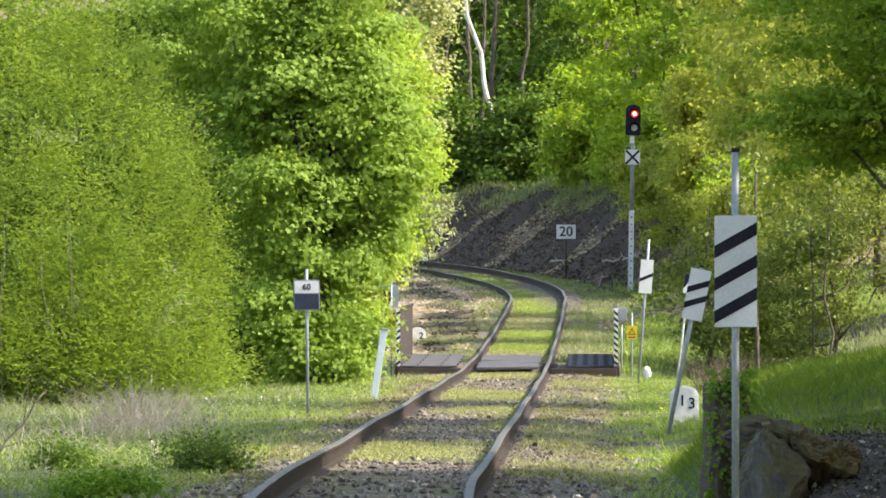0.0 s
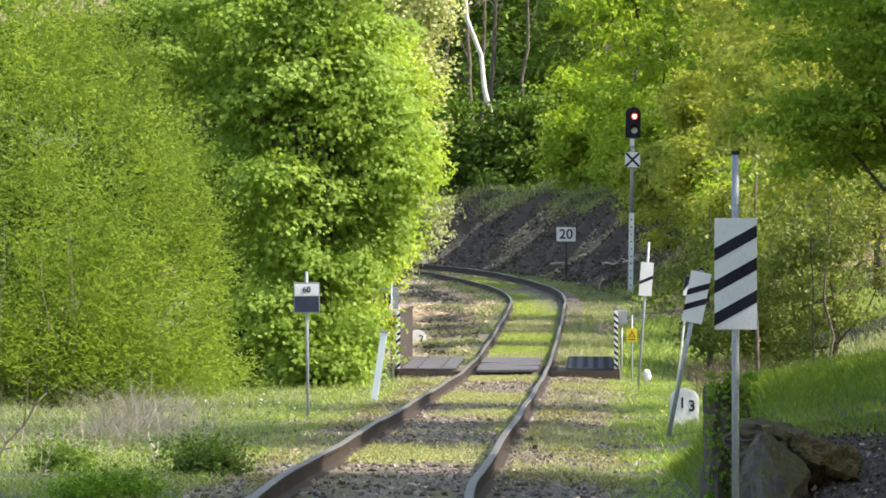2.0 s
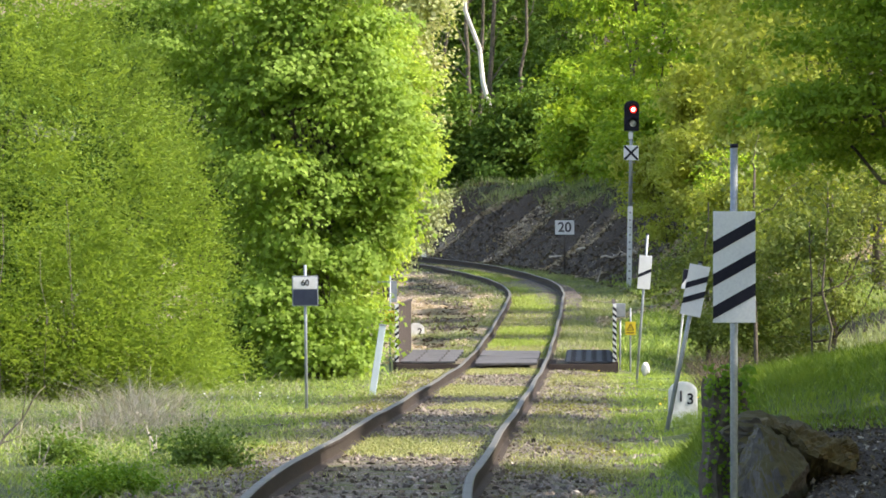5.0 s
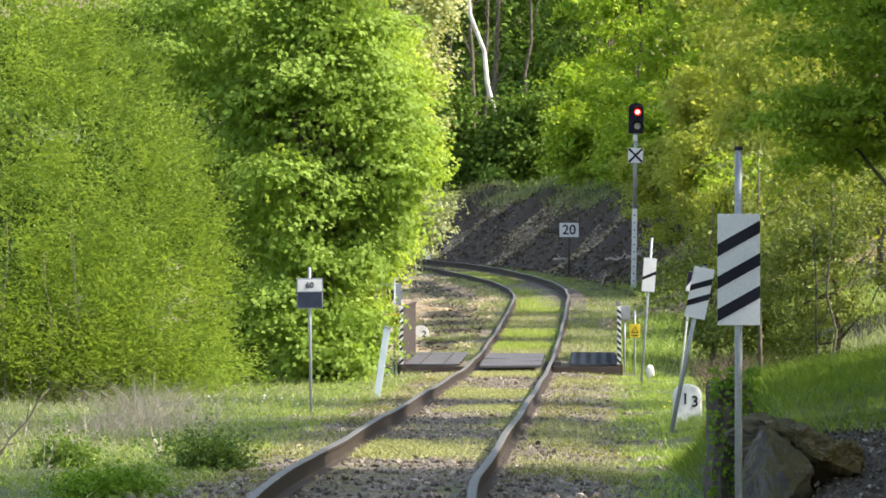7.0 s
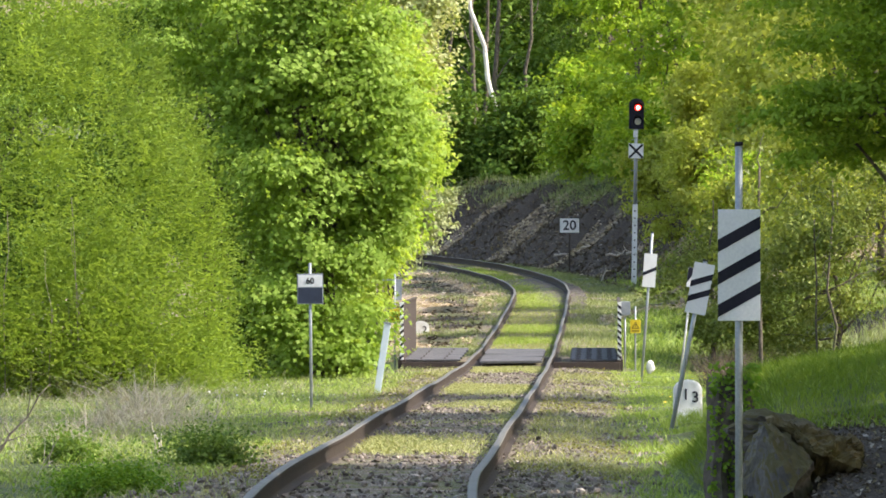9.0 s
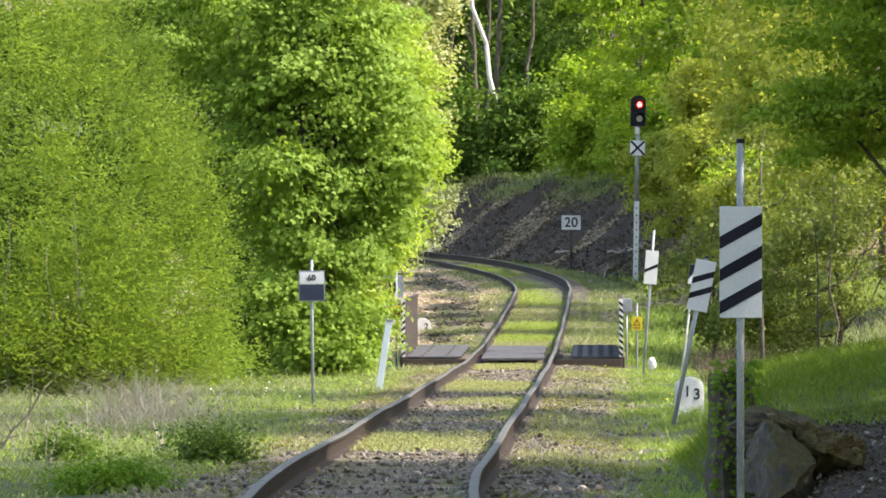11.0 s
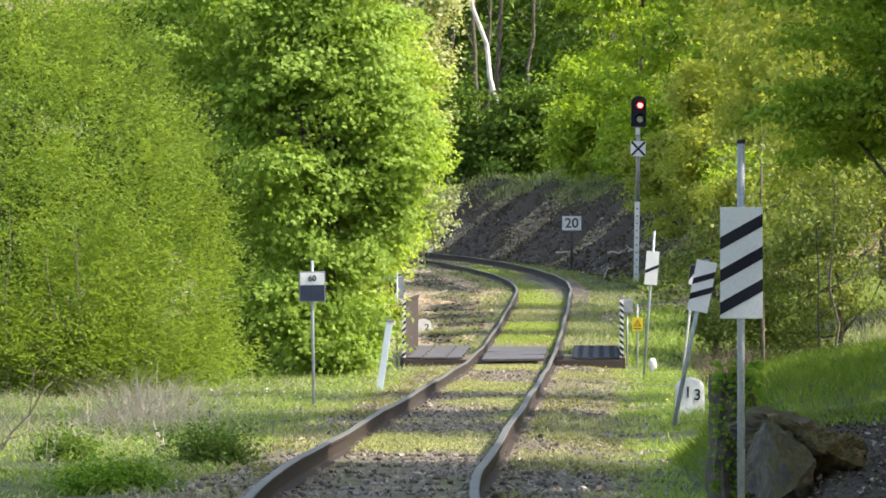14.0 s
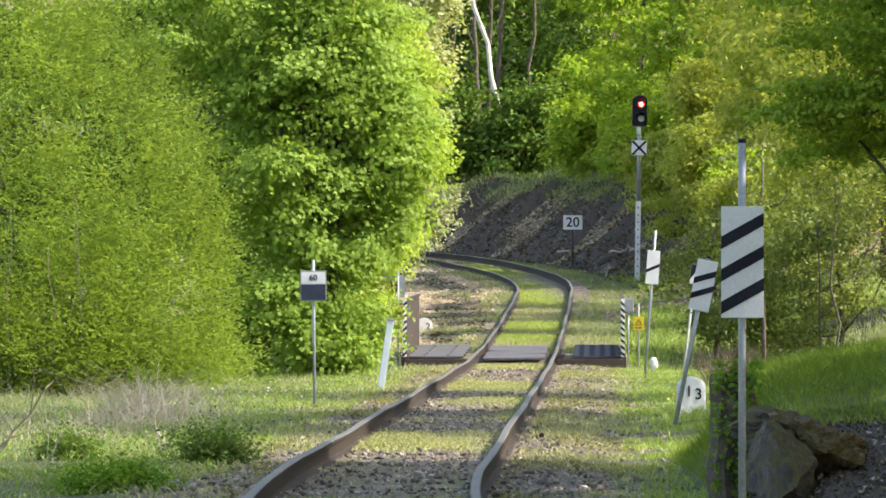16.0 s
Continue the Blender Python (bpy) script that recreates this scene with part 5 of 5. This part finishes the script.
def strewn(name, label, rng, x, y, size, narrow, mat, lift=0.02, tilt=0.45):
    p = np.stack([x, y, ground_z(x, y) + lift], -1)
    n = len(x)
    return tagged(soup(name, leaf_quads(rng, p, np.array([[0, 0, 1.0]]) + rng.normal(size=(n, 3)) * tilt, size, narrow), 4, mat), label, "leaf litter", kind="stuff")


def build_bank_litter():
    rng = np.random.default_rng(99)
    # pale litter along the same stripes, brightening the sun streaks
    light_streak = lambda x, y, s, u: step(np.sin(s * 0.62 + np.clip(u, 0, 9) * 0.75 + 1.1 * rolling(x, y, 1.6)) + 0.5 * rolling(x, y, 0.35), 0.6, 1.1)
    x, y = scatter(rng, 46000, 200, 275, 2.9, 6.6, light_streak)
    strewn("sunlit_debris", "pale strewn leaves and stones laid as streaks of sunlight down the bank", rng, x, y, 0.15, 0.5, M_STRAW, 0.05)
    x, y = scatter(rng, 18000, 200, 280, 2.7, 7.0)
    strewn("bank_brush", "dark dead brush and clods on the bank", rng, x, y, 0.20, 0.25, M_BRUSH, 0.05, 0.9)
    x, y = scatter(rng, 9000, 195, 275, 5.4, 7.6, lambda x, y, s, u: np.clip(rolling(x, y, 0.9) * 2 + 0.5, 0, 1))
    blades("bank_grass", "grass hanging over the lip of the bank", rng, x, y, 0.34, 0.04, M_GRASS, 0.7)
    x, y = scatter(rng, 6000, 176, 190, 1.7, 9.0, lambda x, y, s, u: 1 - off_trail(s, u))
    strewn("path_litter", "pale leaves and straw on a trodden path", rng, x, y, 0.11, 0.45, M_STRAW, 0.03)
    # straw follows the painted sun streaks, dark litter fills between them
    band = lambda x, y, s, u: step(np.sin(u * 3.1 + s * 0.06 + 1.4 * rolling(x, y * 0.3, 0.8)), 0.1, 0.7)
    x, y = scatter(rng, 14000, 150, 235, -6, -1.2, band)
    strewn("sunlit_straw", "pale straw and dead leaves laid as streaks of sunlight inside the curve", rng, x, y, 0.11, 0.4, M_STRAW)
    x, y = scatter(rng, 4500, 150, 235, -6, -1.2, lambda x, y, s, u: 1 - band(x, y, s, u))
    strewn("dark_litter", "dark earth and dead leaves between the sunlight streaks inside the curve", rng, x, y, 0.12, 0.4, M_BRUSH, 0.015)
    # flowers in the verge
    n = 14
    x, y = rng.uniform(-3.0, -1.4, n), rng.uniform(92, 104, n)
    p = np.stack([x, y, ground_z(x, y) + rng.uniform(0.10, 0.24, n)], -1)
    tagged(soup("wild_flowers", leaf_quads(rng, p, np.array([[0, -0.9, 0.6]]) + rng.normal(size=(n, 3)) * 0.2, 0.028, 0.9), 4, M_PETAL), "scattered small white wild flowers", "flowers", kind="stuff")
    n = 40
    x, y = rng.uniform(2.6, 5.0, n), rng.uniform(84, 126, n)
    p = np.stack([x, y, ground_z(x, y) + rng.uniform(0.12, 0.22, n)], -1)
    tagged(soup("dandelions", leaf_quads(rng, p, np.array([[0, -0.7, 0.8]]) + rng.normal(size=(n, 3)) * 0.2, 0.032, 0.9), 4, M_YELLOW), "scattered yellow dandelion heads", "flowers", kind="stuff")


build_bank_litter()


def dead_branch(x, y, pts, r, label, mat=M_DEAD):
    z = float(ground_z(x, y))
    t = thing("dead_branch", label, "branch", pose(x, y, z), group="dead branches")
    rng = np.random.default_rng(int(x * 100 + y) % 997)
    main = limb_pts(rng, pts[0], pts[1], 7, 0.18)
    part("stem", tube(main, list(np.linspace(r, r * 0.3, 7)), 6), mat, t)
    for k in range(3):
        a = main[2 + k]
        part("twig", tube(limb_pts(rng, a, a + Vector((rng.normal() * 0.12, rng.normal() * 0.1, abs(rng.normal()) * 0.2 + 0.05)), 4, 0.2), list(np.linspace(r * 0.4, r * 0.12, 4)), 5), mat, t)


dead_branch(-4.2, 69, ((0, 0, 0), (0.55, 0, 0.72)), 0.014, "bare dark twig standing in dry grass")
dead_branch(-3.9, 66, ((-0.3, 0, 0), (0.2, 0, 0.28)), 0.012, "bare dark twig standing in dry grass")
dead_branch(-3.25, 67, ((0, 0, 0), (0.05, 0, 0.16)), 0.018, "pale broken stick leaning in the grass", M_PALEWOOD)
dead_branch(-3.5, 64, ((0, 0, 0), (0.14, 0, 0.12)), 0.012, "pale broken stick leaning in the grass", M_PALEWOOD)
dead_branch(-2.75, 70, ((0, 0, 0.02), (0.16, 0, 0.08)), 0.022, "pale broken stick lying in the grass", M_PALEWOOD)
dead_branch(-2.5, 80, ((0, 0, 0.05), (0.17, 0, 0.36)), 0.012, "pale broken stick leaning in the grass", M_PALEWOOD)
dead_branch(5.0, 226, ((0, 0, 0), (0.15, 0, 0.5)), 0.035, "pale broken branch on the bank", M_PALEWOOD)
dead_branch(4.6, 112, ((0, 0, 0), (-0.1, 0, 0.7)), 0.018, "reddish dead brush below the slope")
dead_branch(4.35, 113, ((0, 0, 0), (0.25, 0, 0.55)), 0.015, "reddish dead brush below the slope")
for k in range(5):
    dead_branch(*on_line(222 + 5 * k, 4.2), ((-0.5, 0, 0), (0.5, -0.6, 0.15)), 0.04, "fallen pale branch lying on the bank", M_PALEWOOD)


def build_slope_brush():
    rng = np.random.default_rng(131)
    n = 900
    x, y = rng.normal(4.45, 0.22, n), rng.normal(112, 1.5, n)
    blades("dead_brush", "reddish brown dead stems below the slope", rng, x, y, 0.62, 0.012, M_BRUSH, 0.7, "dry stalks")
    n = 520
    x, y = rng.uniform(2.45, 3.05, n), rng.uniform(79.7, 80.8, n)
    blades("verge_grass", "grass about the foot of the marker stone", rng, x, y, 0.15, 0.014, M_BRIGHT, 0.5)


build_slope_brush()


def sapling(x, y, h, r, seed, leaves, label):
    rng = np.random.default_rng(seed)
    t = thing("sapling", label, "tree", pose(x, y, float(ground_z(x, y)) - 0.1), group="saplings")
    pts = limb_pts(rng, (0, 0, 0), (rng.uniform(-0.06, 0.06), 0, h), 7, 0.05)
    part("trunk", tube(pts, list(np.linspace(r, r * 0.45, 7)), 7), M_BARK, t)
    for k in range(5):
        a = pts[3 + k % 4]
        part("limb", tube(limb_pts(rng, a, a + Vector((rng.normal() * 0.4, rng.normal() * 0.3, 0.35)), 5, 0.2), list(np.linspace(r * 0.4, r * 0.1, 5)), 5), M_BARK, t)
    soup("crown", spray_crown(rng, [((0, 0, h * 0.95), (0.6, 0.6, 0.5), 1)], leaves, 16, 0.3, 0.06, 0.6, 0.1, 0.3), 4, M_OLIVE, t)


sapling(3.16, 73, 2.9, 0.026, 141, 40, "slim brown sapling behind the terrace")
sapling(4.35, 84, 2.6, 0.016, 142, 30, "thin young sapling on the slope")
sapling(5.1, 95, 3.0, 0.022, 143, 40, "slim sapling in thin leaf on the slope")


def motions():
    """Foliage stirs in a light wind."""
    rng = random.Random(17)
    for ob in SWAYING:
        a, b, w = rng.uniform(0, 6.28), rng.uniform(0, 6.28), rng.uniform(1.3, 2.1)
        rows = []
        for k in range(33):
            t = k * 0.5
            gust = 0.6 + 0.4 * math.sin(t * 0.5 + a)
            rows.append((t, pose(0, 0, 0, 0.10 * gust * math.sin(w * t + b), 0.16 * gust * math.sin(w * t + a), 0)))
        walk(ob, rows)


motions()
